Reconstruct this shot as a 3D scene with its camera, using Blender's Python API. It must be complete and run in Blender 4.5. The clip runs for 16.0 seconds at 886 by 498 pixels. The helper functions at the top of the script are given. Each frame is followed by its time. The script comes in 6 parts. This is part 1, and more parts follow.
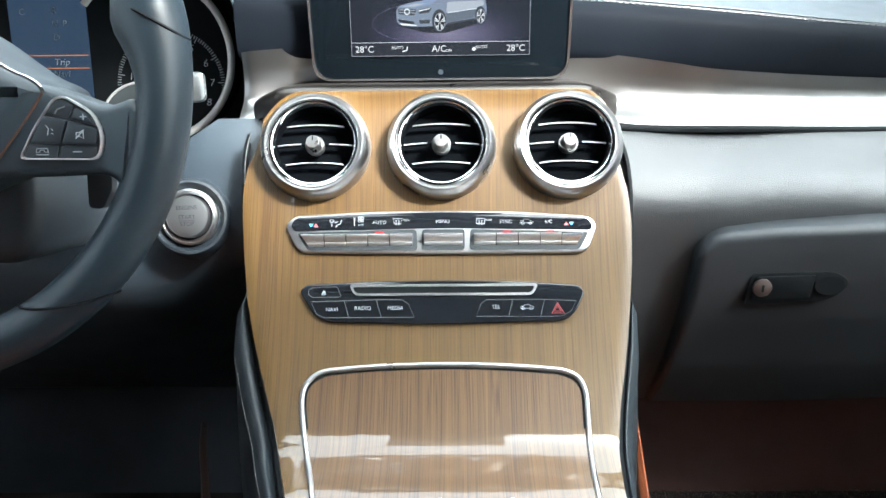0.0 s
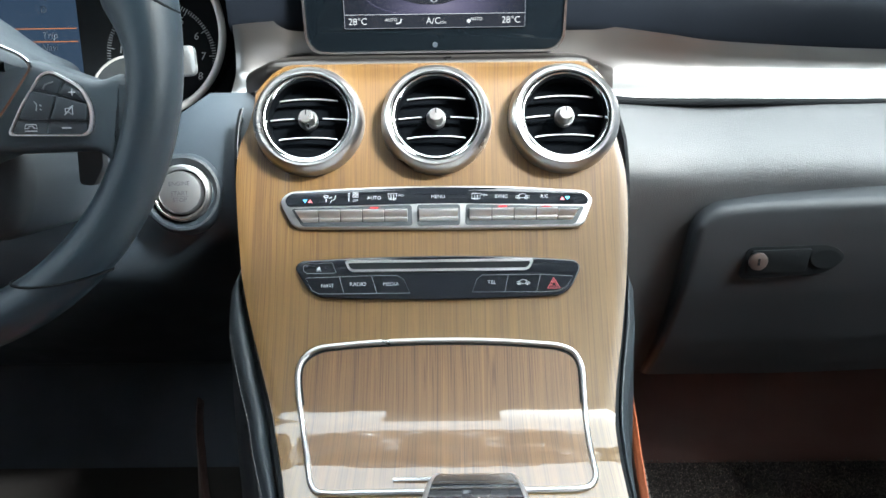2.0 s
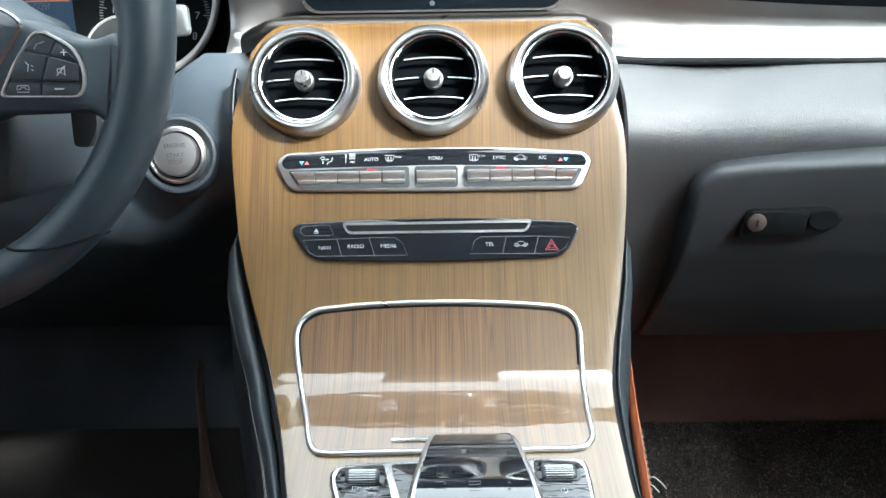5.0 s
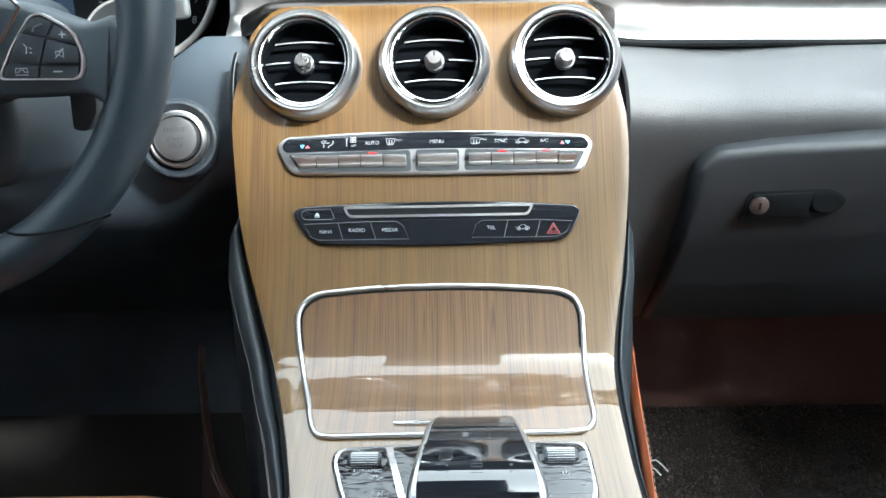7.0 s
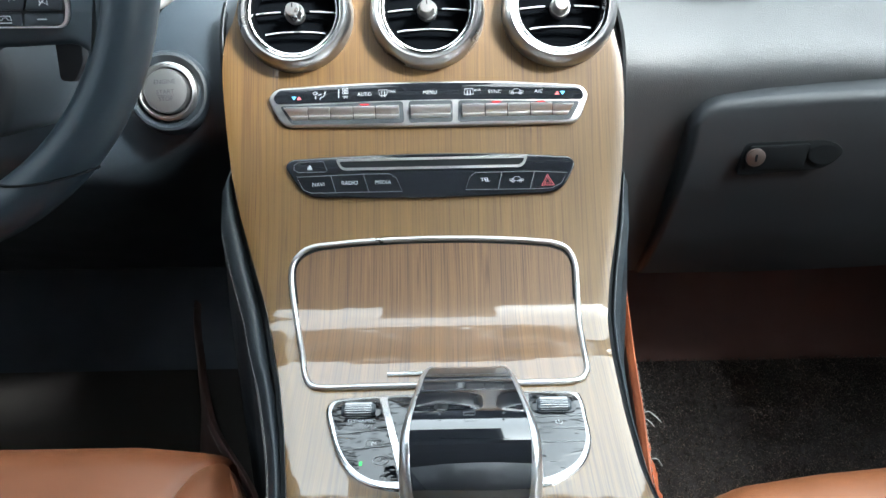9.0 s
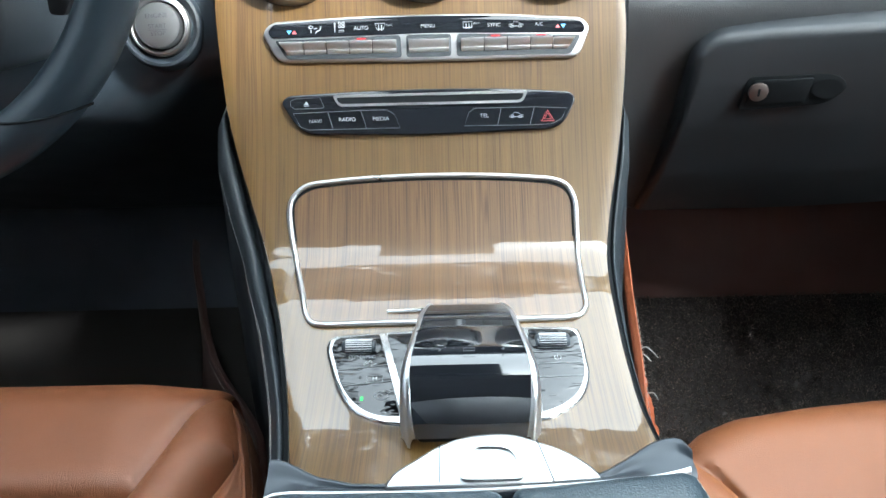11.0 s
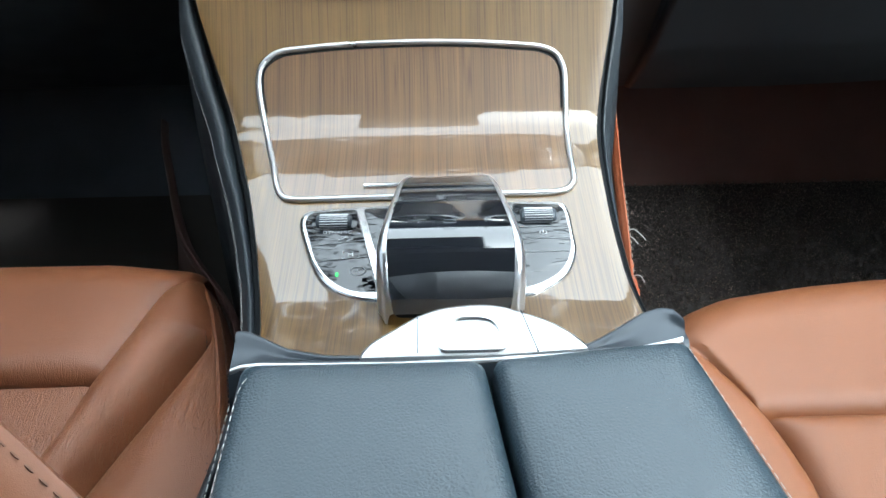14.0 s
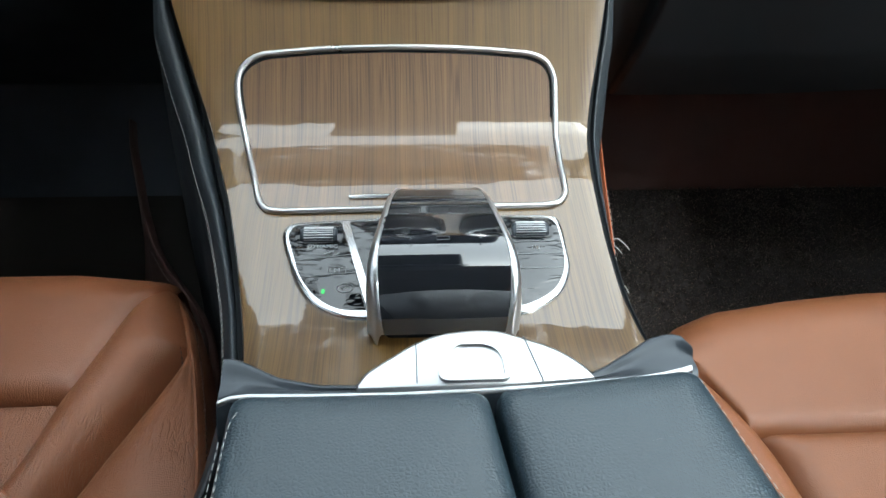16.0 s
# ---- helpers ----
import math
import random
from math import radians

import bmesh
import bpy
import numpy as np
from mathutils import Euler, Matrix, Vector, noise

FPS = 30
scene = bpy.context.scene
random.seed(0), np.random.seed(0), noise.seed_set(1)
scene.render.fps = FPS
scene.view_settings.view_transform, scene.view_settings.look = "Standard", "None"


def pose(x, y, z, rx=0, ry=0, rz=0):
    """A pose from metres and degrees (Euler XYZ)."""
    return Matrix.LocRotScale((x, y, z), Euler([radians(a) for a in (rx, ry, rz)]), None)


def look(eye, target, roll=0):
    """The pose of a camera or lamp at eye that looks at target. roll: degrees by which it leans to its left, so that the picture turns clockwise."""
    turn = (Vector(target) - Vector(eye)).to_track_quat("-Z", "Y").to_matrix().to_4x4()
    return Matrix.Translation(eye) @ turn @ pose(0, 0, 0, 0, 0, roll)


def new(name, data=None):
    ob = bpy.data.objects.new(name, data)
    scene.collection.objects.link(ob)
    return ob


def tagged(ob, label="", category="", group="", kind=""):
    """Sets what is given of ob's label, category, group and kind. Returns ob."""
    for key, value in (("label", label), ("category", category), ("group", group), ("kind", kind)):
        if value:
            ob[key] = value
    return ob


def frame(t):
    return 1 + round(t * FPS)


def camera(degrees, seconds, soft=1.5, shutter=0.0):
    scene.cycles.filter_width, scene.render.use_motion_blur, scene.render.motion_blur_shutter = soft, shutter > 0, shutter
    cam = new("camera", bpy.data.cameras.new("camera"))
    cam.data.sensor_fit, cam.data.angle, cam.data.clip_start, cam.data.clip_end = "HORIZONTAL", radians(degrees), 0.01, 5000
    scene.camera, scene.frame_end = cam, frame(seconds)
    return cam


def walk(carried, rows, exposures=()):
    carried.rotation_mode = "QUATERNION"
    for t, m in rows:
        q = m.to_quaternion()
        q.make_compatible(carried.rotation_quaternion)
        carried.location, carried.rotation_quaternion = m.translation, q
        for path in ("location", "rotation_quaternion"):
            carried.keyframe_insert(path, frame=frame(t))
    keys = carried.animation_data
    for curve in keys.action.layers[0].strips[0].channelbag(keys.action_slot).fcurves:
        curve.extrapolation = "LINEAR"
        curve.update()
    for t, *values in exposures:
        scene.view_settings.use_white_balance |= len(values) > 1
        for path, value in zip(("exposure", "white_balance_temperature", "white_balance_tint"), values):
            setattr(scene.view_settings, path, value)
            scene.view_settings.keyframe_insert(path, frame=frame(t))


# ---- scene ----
cam = camera(57.6, 16.0)
PATH = [
    (0, (0.011, 0.017, 0.76), (-0.0233, 1.7912, -0.1627), -0.94),
    (0.5, (0.01, 0.017, 0.758), (-0.0185, 1.7881, -0.1707), -0.99),
    (1, (0.01, 0.019, 0.759), (-0.0184, 1.7791, -0.1897), -1.10),
    (1.5, (0.011, 0.021, 0.76), (-0.0129, 1.7705, -0.2082), -1.05),
    (2, (0.01, 0.021, 0.76), (-0.0104, 1.7630, -0.2223), -1.01),
    (2.5, (0.011, 0.021, 0.758), (-0.0070, 1.7524, -0.2432), -1.01),
    (3, (0.011, 0.021, 0.759), (-0.0049, 1.7434, -0.2583), -0.93),
    (3.5, (0.011, 0.022, 0.758), (-0.0065, 1.7372, -0.2706), -0.96),
    (4, (0.011, 0.022, 0.759), (0.0005, 1.7287, -0.2829), -0.90),
    (6.5, (0.01, 0.022, 0.757), (-0.0222, 1.7043, -0.3226), -1.49),
    (7, (0.011, 0.022, 0.756), (-0.0127, 1.6993, -0.3332), -1.36),
    (7.5, (0.012, 0.022, 0.756), (-0.0107, 1.6869, -0.3521), -1.37),
    (8, (0.012, 0.022, 0.755), (-0.0070, 1.6770, -0.3675), -1.29),
    (8.5, (0.013, 0.022, 0.753), (-0.0079, 1.6636, -0.3886), -1.41),
    (9, (0.014, 0.021, 0.75), (-0.0069, 1.6426, -0.4205), -1.54),
    (11.5, (0.013, 0.022, 0.747), (-0.0055, 1.5300, -0.5670), -1.75),
    (12, (0.013, 0.022, 0.745), (0.0026, 1.5092, -0.5918), -1.42),
    (12.5, (0.013, 0.022, 0.744), (0.0071, 1.4800, -0.6240), -1.33),
    (13, (0.014, 0.022, 0.744), (0.0037, 1.4605, -0.6445), -1.55),
    (13.5, (0.014, 0.021, 0.739), (0.0235, 1.4312, -0.6808), -0.92),
    (14, (0.015, 0.031, 0.718), (0.0300, 1.3866, -0.7522), -0.77),
    (14.5, (0.017, 0.041, 0.71), (0.0302, 1.3858, -0.7702), -0.79),
    (15, (0.008, 0.045, 0.71), (0.0260, 1.3827, -0.7753), -0.79),
    (15.5, (0.001, 0.047, 0.714), (0.0261, 1.3819, -0.7751), -0.35),
    (16, (0.001, 0.05, 0.714), (0.1077, 1.3932, -0.7640), 2.43),
]
EXPOSURES = [(0.0, 4.6, 6200, 5), (2.0, 4.54, 6200, 5), (4.0, 4.62, 6200, 5), (6.5, 4.5, 6150, 5), (9.0, 4.43, 6150, 5), (12.5, 4.55, 6000, 5), (14.5, 4.29, 6050, 5), (16.0, 3.9, 6250, 5)]
walk(cam, [(t, look(eye, target, roll)) for t, eye, target, roll in PATH], exposures=EXPOSURES)

# ---- world, sun, exposure ----
world = bpy.data.worlds.new("sky")
scene.world = world
world.use_nodes = True
wn = world.node_tree
sky = wn.nodes.new("ShaderNodeTexSky")
sky.sky_type = 'NISHITA'
sky.sun_disc = False
sky.sun_elevation, sky.sun_rotation = radians(46), radians(124)
sky.air_density, sky.dust_density, sky.ozone_density = 1.0, 5.5, 1.0
haze = wn.nodes.new("ShaderNodeHueSaturation")
haze.inputs["Saturation"].default_value = 0.2
wn.links.new(sky.outputs[0], haze.inputs["Color"])
wn.links.new(haze.outputs[0], wn.nodes["Background"].inputs[0])
wn.nodes["Background"].inputs[1].default_value = 0.15
sun = new("sun", bpy.data.lights.new("sun", 'SUN'))
sun.data.energy, sun.data.angle, sun.data.color = 1.5, radians(12), (1.0, 0.97, 0.93)
sun.matrix_world = look((0, 0, 0), (-math.sin(radians(124)), -math.cos(radians(124)), -math.tan(radians(46))))


# ---- materials ----
def principled(name, color, rough=0.5, metal=0.0, **more):
    m = bpy.data.materials.new(name)
    m.use_nodes = True
    b = m.node_tree.nodes["Principled BSDF"]
    b.inputs["Base Color"].default_value = (*color, 1)
    b.inputs["Roughness"].default_value = rough
    b.inputs["Metallic"].default_value = metal
    for k, v in more.items():
        b.inputs[k.replace("_", " ")].default_value = v
    return m, m.node_tree, b


def node(t, kind, **sets):
    n = t.nodes.new(kind)
    for k, v in sets.items():
        if k in n.inputs:
            n.inputs[k].default_value = v
    return n


def coords(t, scale, use="Object"):
    c = t.nodes.new("ShaderNodeTexCoord")
    mp = t.nodes.new("ShaderNodeMapping")
    mp.inputs["Scale"].default_value = scale
    t.links.new(c.outputs[use], mp.inputs[0])
    return mp.outputs[0]


def ramp(t, source, stops):
    r = t.nodes.new("ShaderNodeValToRGB")
    t.links.new(source, r.inputs[0])
    e = r.color_ramp.elements
    while len(e) < len(stops):
        e.new(0.5)
    for q, (p, c) in zip(e, stops):
        q.position, q.color = p, (*c, 1) if len(c) == 3 else c
    return r.outputs[0]


def bump(t, b, source, strength, distance):
    n = node(t, "ShaderNodeBump", Strength=strength, Distance=distance)
    t.links.new(source, n.inputs["Height"])
    t.links.new(n.outputs[0], b.inputs["Normal"])
    return n


def vary_rough(t, b, scale, low, high, use="Object"):
    n = node(t, "ShaderNodeTexNoise", Scale=1.0, Detail=4.0)
    t.links.new(coords(t, (scale, scale, scale), use), n.inputs["Vector"])
    mr = node(t, "ShaderNodeMapRange")
    mr.inputs[1].default_value, mr.inputs[2].default_value = 0.3, 0.7
    mr.inputs[3].default_value, mr.inputs[4].default_value = low, high
    t.links.new(n.outputs[0], mr.inputs[0])
    t.links.new(mr.outputs[0], b.inputs["Roughness"])


def leather(name, color, dark, rough, grain=1300.0, depth=0.0004, strength=0.3, wrinkles=0.0, creases=0.0):
    """Grained hide: fine pebbles, soft wrinkles and a few drawn-in creases."""
    m, t, b = principled(name, color, rough)
    n = node(t, "ShaderNodeTexNoise", Scale=1.0, Detail=4.0)
    t.links.new(coords(t, (14, 14, 14)), n.inputs["Vector"])
    t.links.new(ramp(t, n.outputs[0], [(0.3, dark), (0.7, color)]), b.inputs["Base Color"])
    vary_rough(t, b, 30, rough * 0.9, rough * 1.15)
    v = node(t, "ShaderNodeTexVoronoi", Scale=1.0, Randomness=1.0)
    v.feature = 'DISTANCE_TO_EDGE'
    warp = node(t, "ShaderNodeTexNoise", Scale=grain * 0.5, Detail=2.0)
    add = t.nodes.new("ShaderNodeVectorMath")
    add.operation = 'MULTIPLY_ADD'
    add.inputs[1].default_value = (0.0005, 0.0005, 0.0005)
    oc = coords(t, (1, 1, 1))
    t.links.new(oc, warp.inputs["Vector"])
    t.links.new(warp.outputs["Color"], add.inputs[0])
    t.links.new(oc, add.inputs[2])
    sc = t.nodes.new("ShaderNodeVectorMath")
    sc.operation = 'SCALE'
    sc.inputs["Scale"].default_value = grain
    t.links.new(add.outputs[0], sc.inputs[0])
    t.links.new(sc.outputs[0], v.inputs["Vector"])
    h = ramp(t, v.outputs["Distance"], [(0.0, (0, 0, 0)), (0.4, (1, 1, 1))])
    def plus(source, weight, h):
        mix = node(t, "ShaderNodeMath")
        mix.operation = 'MULTIPLY_ADD'
        t.links.new(source, mix.inputs[0])
        mix.inputs[1].default_value = weight
        t.links.new(h, mix.inputs[2])
        return mix.outputs[0]
    if wrinkles:
        w = node(t, "ShaderNodeTexNoise", Scale=1.0, Detail=4.0, Roughness=0.55, Distortion=0.8)
        t.links.new(coords(t, (210, 120, 160)), w.inputs["Vector"])
        h = plus(w.outputs[0], wrinkles, h)
    if creases:
        w = node(t, "ShaderNodeTexNoise", Scale=1.0, Detail=1.5, Roughness=0.5, Distortion=0.6)
        t.links.new(coords(t, (400, 60, 90)), w.inputs["Vector"])
        line = ramp(t, w.outputs[0], [(0.44, (1, 1, 1)), (0.5, (0, 0, 0)), (0.56, (1, 1, 1))])
        where = node(t, "ShaderNodeTexNoise", Scale=1.0, Detail=2.0)
        t.links.new(coords(t, (17, 17, 17)), where.inputs["Vector"])
        mask = ramp(t, where.outputs[0], [(0.48, (0, 0, 0)), (0.66, (1, 1, 1))])
        mul = node(t, "ShaderNodeMath")
        mul.operation = 'MULTIPLY'
        t.links.new(line, mul.inputs[0])
        t.links.new(mask, mul.inputs[1])
        h = plus(mul.outputs[0], creases, h)
    bump(t, b, h, strength, depth)
    return m


def wood(name, tones, line):
    """Open-pored striped veneer under clear lacquer: broad bands, fine streaks and thin dark pore lines that waver."""
    m, t, b = principled(name, tones[1], 0.45)
    b.inputs["Coat Weight"].default_value = 1.0
    b.inputs["Coat Roughness"].default_value = 0.018
    b.inputs["Coat IOR"].default_value = 1.54
    c = t.nodes.new("ShaderNodeTexCoord")
    sway = node(t, "ShaderNodeTexNoise", Scale=1.0, Detail=2.0)
    t.links.new(coords(t, (30, 11, 1), "UV"), sway.inputs["Vector"])
    bend = t.nodes.new("ShaderNodeVectorMath")
    bend.operation = 'MULTIPLY_ADD'
    bend.inputs[1].default_value = (0.0022, 0.0, 0.0)
    t.links.new(sway.outputs["Color"], bend.inputs[0])
    t.links.new(c.outputs["UV"], bend.inputs[2])

    def streak(scale, detail, rough):
        mp = t.nodes.new("ShaderNodeMapping")
        mp.inputs["Scale"].default_value = scale
        t.links.new(bend.outputs[0], mp.inputs[0])
        n = node(t, "ShaderNodeTexNoise", Scale=1.0, Detail=detail, Roughness=rough)
        t.links.new(mp.outputs[0], n.inputs["Vector"])
        return n.outputs[0]
    dark = tuple(q * 0.86 for q in tones[0])
    base = ramp(t, streak((150, 1.6, 1), 4.0, 0.6), [(0.2, dark), (0.42, tones[0]), (0.55, tones[1]), (0.68, tones[2]), (0.85, tones[0])])
    pores = ramp(t, streak((560, 2.6, 1), 1.0, 0.5), [(0.465, (1, 1, 1)), (0.486, line), (0.494, line), (0.515, (1, 1, 1))])
    more = ramp(t, streak((800, 7, 5), 1.0, 0.5), [(0.37, tuple(0.3 + 0.7 * q for q in line)), (0.42, (1, 1, 1))])
    thin = ramp(t, streak((1500, 9.0, 1), 2.0, 0.6), [(0.35, (0.80, 0.77, 0.72)), (0.62, (1.1, 1.1, 1.1))])
    for other in (pores, more, thin):
        mx = t.nodes.new("ShaderNodeMix")
        mx.data_type, mx.blend_type = 'RGBA', 'MULTIPLY'
        mx.inputs[0].default_value = 1.0
        t.links.new(base, mx.inputs[6])
        t.links.new(other, mx.inputs[7])
        base = mx.outputs[2]
    t.links.new(base, b.inputs["Base Color"])
    wave = node(t, "ShaderNodeTexNoise", Scale=1.0, Detail=2.0, Roughness=0.45, Distortion=0.4)
    t.links.new(coords(t, (34, 42, 1), "UV"), wave.inputs["Vector"])
    peel = node(t, "ShaderNodeBump", Strength=0.22, Distance=0.001)
    t.links.new(wave.outputs[0], peel.inputs["Height"])
    t.links.new(peel.outputs[0], b.inputs["Coat Normal"])
    return m


def metal(name, color, rough, brushed=False, metallic=1.0):
    m, t, b = principled(name, color, rough, metallic)
    vary_rough(t, b, 25, rough * 0.9, rough * 1.15)
    if brushed:
        n = node(t, "ShaderNodeTexNoise", Scale=1.0, Detail=2.0)
        t.links.new(coords(t, (12, 900, 900)), n.inputs["Vector"])
        bump(t, b, n.outputs[0], 0.02, 0.0003)
    return m


def gloss(name, color, rough=0.06, coat=0.6):
    m, t, b = principled(name, color, rough)
    b.inputs["Coat Weight"].default_value = coat
    vary_rough(t, b, 45, rough * 0.7, rough * 1.6)
    return m


def plain(name, color, rough=0.6, grain=700.0, strength=0.12):
    m, t, b = principled(name, color, rough)
    n = node(t, "ShaderNodeTexNoise", Scale=grain, Detail=2.0)
    t.links.new(coords(t, (1, 1, 1)), n.inputs["Vector"])
    bump(t, b, n.outputs[0], strength, 0.0005)
    w = node(t, "ShaderNodeTexNoise", Scale=9.0, Detail=4.0)
    t.links.new(coords(t, (1, 1, 1)), w.inputs["Vector"])
    t.links.new(ramp(t, w.outputs[0], [(0.3, tuple(c * 0.8 for c in color)), (0.7, tuple(min(1, c * 1.15) for c in color))]), b.inputs["Base Color"])
    return m


def glow(name, color, strength):
    m = bpy.data.materials.new(name)
    m.use_nodes = True
    b = m.node_tree.nodes["Principled BSDF"]
    b.inputs["Base Color"].default_value = (0.002, 0.002, 0.002, 1)
    b.inputs["Roughness"].default_value = 0.12
    b.inputs["Specular IOR Level"].default_value = 0.25
    b.inputs["Emission Color"].default_value = (*color, 1)
    b.inputs["Emission Strength"].default_value = strength * 0.06
    return m


def glass(name, tint):
    m = bpy.data.materials.new(name)
    m.use_nodes = True
    t = m.node_tree
    t.nodes.clear()
    o = t.nodes.new("ShaderNodeOutputMaterial")
    tr = node(t, "ShaderNodeBsdfTransparent", Color=(*tint, 1))
    gl = node(t, "ShaderNodeBsdfGlossy", Roughness=0.0)
    fr = node(t, "ShaderNodeFresnel", IOR=1.45)
    mx = t.nodes.new("ShaderNodeMixShader")
    t.links.new(fr.outputs[0], mx.inputs[0])
    t.links.new(tr.outputs[0], mx.inputs[1])
    t.links.new(gl.outputs[0], mx.inputs[2])
    t.links.new(mx.outputs[0], o.inputs[0])
    return m


WOOD = wood("lacquered_wood", ((0.0755, 0.0402, 0.0086), (0.0840, 0.0460, 0.0104), (0.0945, 0.0525, 0.0128)), (0.60, 0.46, 0.33))
LID_WOOD = wood("lacquered_lid_wood", ((0.076, 0.0378, 0.0120), (0.088, 0.0450, 0.0146), (0.100, 0.0535, 0.0180)), (0.54, 0.42, 0.31))
BLACK_LEATHER = leather("black_grained_leather", (0.0195, 0.0275, 0.035), (0.016, 0.023, 0.030), 0.38, 1100, 0.0003, 0.35, 0.4)
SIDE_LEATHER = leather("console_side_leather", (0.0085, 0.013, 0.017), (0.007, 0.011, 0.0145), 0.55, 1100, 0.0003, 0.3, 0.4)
HUB_LEATHER = leather("airbag_cover_leather", (0.018, 0.028, 0.036), (0.015, 0.024, 0.031), 0.5, 1300, 0.0002, 0.2)
SOFT_PAD = plain("soft_dash_pad", (0.0038, 0.005, 0.0072), 0.62, 1400, 0.05)
SOFT_PAD.node_tree.nodes["Principled BSDF"].inputs["Specular IOR Level"].default_value = 0.03
FACE_LEATHER = leather("dash_face_leather", (0.028, 0.030, 0.032), (0.024, 0.026, 0.028), 0.42, 820, 0.0004, 0.34, 0.2)
FACE_LEATHER.node_tree.nodes["Principled BSDF"].inputs["IOR"].default_value = 1.58
PAD_LEATHER = leather("armrest_leather", (0.022, 0.036, 0.046), (0.0185, 0.031, 0.0405), 0.35, 620, 0.0006, 0.24, 1.0, 0.8)
WHEEL_LEATHER = leather("steering_wheel_leather", (0.0085, 0.0155, 0.0215), (0.007, 0.013, 0.0185), 0.38, 1500, 0.0002, 0.2)
# The driver's seat leathers are darkened copies, standing in for that side's shade.
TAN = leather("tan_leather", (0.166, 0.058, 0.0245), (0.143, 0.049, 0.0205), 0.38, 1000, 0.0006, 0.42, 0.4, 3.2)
TAN_SMOOTH = leather("smooth_tan_leather", (0.178, 0.063, 0.0245), (0.157, 0.054, 0.021), 0.38, 1200, 0.0004, 0.34, 0.8, 0.7)
TAN_SHADED = leather("shaded_tan_leather", (0.152, 0.052, 0.022), (0.131, 0.045, 0.0185), 0.38, 1200, 0.0004, 0.36, 0.8, 1.8)
# Driver's flap hide: tan leather darkened in place of the shade there.
FLAP_SHADED = leather("shaded_tan_flap", (0.050, 0.022, 0.0165), (0.040, 0.018, 0.0135), 0.5, 900, 0.0004, 0.3, 0.6)
TAN_WING = leather("worn_tan_leather", (0.2, 0.075, 0.036), (0.175, 0.065, 0.03), 0.5, 1300, 0.0002, 0.15, 0.5)
# Mat leather, darker than the passenger's flap to stand in for footwell shade.
TAN_MAT = leather("shaded_mat_leather", (0.090, 0.039, 0.032), (0.072, 0.031, 0.026), 0.6, 800, 0.0005, 0.3)
TAN_FLAP = leather("tan_flap_leather", (0.27, 0.075, 0.03), (0.2, 0.055, 0.024), 0.45, 900, 0.0004, 0.3, 0.6)
ORANGE = leather("orange_torn_leather", (0.34, 0.075, 0.02), (0.24, 0.05, 0.015), 0.6, 500, 0.0006, 0.5, 1.0)
for hide in (TAN, TAN_SMOOTH, TAN_SHADED):
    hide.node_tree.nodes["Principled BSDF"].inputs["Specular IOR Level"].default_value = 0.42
CHROME = metal("satin_chrome", (0.6, 0.61, 0.62), 0.2)
BRIGHT = metal("polished_chrome", (0.85, 0.86, 0.87), 0.1)
SILVER = metal("brushed_silver", (0.52, 0.53, 0.54), 0.34, True)
GREY_METAL = metal("blue_grey_satin", (0.024, 0.031, 0.039), 0.36, False, 0.3)
TRIM_METAL = metal("satin_dash_trim", (0.26, 0.256, 0.252), 0.30)
SWITCH_GLOSS = gloss("rippled_gloss_switch", (0.004, 0.005, 0.0065), 0.03, 0.5)
_t = SWITCH_GLOSS.node_tree
_n = node(_t, "ShaderNodeTexNoise", Scale=1.0, Detail=1.0, Distortion=0.6)
_t.links.new(coords(_t, (60, 190, 120)), _n.inputs["Vector"])
bump(_t, _t.nodes["Principled BSDF"], _n.outputs[0], 1.0, 0.0014)
SHADED_TRIM = metal("shaded_dash_trim", (0.07, 0.062, 0.056), 0.3)
PIANO = gloss("gloss_black", (0.006, 0.007, 0.009), 0.05, 0.0)
SCREEN_GLASS = gloss("dark_cover_glass", (0.0018, 0.0028, 0.0038), 0.08, 0.0)
SCREEN_GLASS.node_tree.nodes["Principled BSDF"].inputs["Specular IOR Level"].default_value = 0.15
RING_SILVER = metal("silver_gauge_paint", (0.6, 0.58, 0.56), 0.4, False, 0.3)
SATIN = metal("soft_satin_silver", (0.42, 0.43, 0.44), 0.34)
LID_BLACK = plain("black_lid_plastic", (0.017, 0.0195, 0.0225), 0.48)
LID_BLACK.node_tree.nodes["Principled BSDF"].inputs["Specular IOR Level"].default_value = 0.3
TOUCH = gloss("gloss_touch_glass", (0.006, 0.007, 0.009), 0.04, 1.0)
TOUCH.node_tree.nodes["Principled BSDF"].inputs["Coat IOR"].default_value = 1.6
BLACK = plain("black_plastic", (0.016, 0.021, 0.026), 0.5)
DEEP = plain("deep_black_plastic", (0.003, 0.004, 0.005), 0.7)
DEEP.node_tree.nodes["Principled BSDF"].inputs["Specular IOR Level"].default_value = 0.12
RAIL = metal("satin_rail", (0.5, 0.51, 0.52), 0.3)
VENT_BLACK = plain("vent_black_plastic", (0.0016, 0.0022, 0.003), 0.8)
VENT_BLACK.node_tree.nodes["Principled BSDF"].inputs["Specular IOR Level"].default_value = 0.02
VENT_SATIN = metal("satin_vent_ring", (0.30, 0.305, 0.31), 0.3)
LIP = metal("white_satin_chrome", (0.92, 0.93, 0.94), 0.34)
CAP_METAL = metal("brushed_button_cap", (0.34, 0.35, 0.36), 0.32, True)
STALK_METAL = metal("grey_satin_cap", (0.11, 0.12, 0.125), 0.32, False, 0.8)
LOCK_METAL = metal("brown_lock_metal", (0.055, 0.04, 0.035), 0.45, False, 0.4)
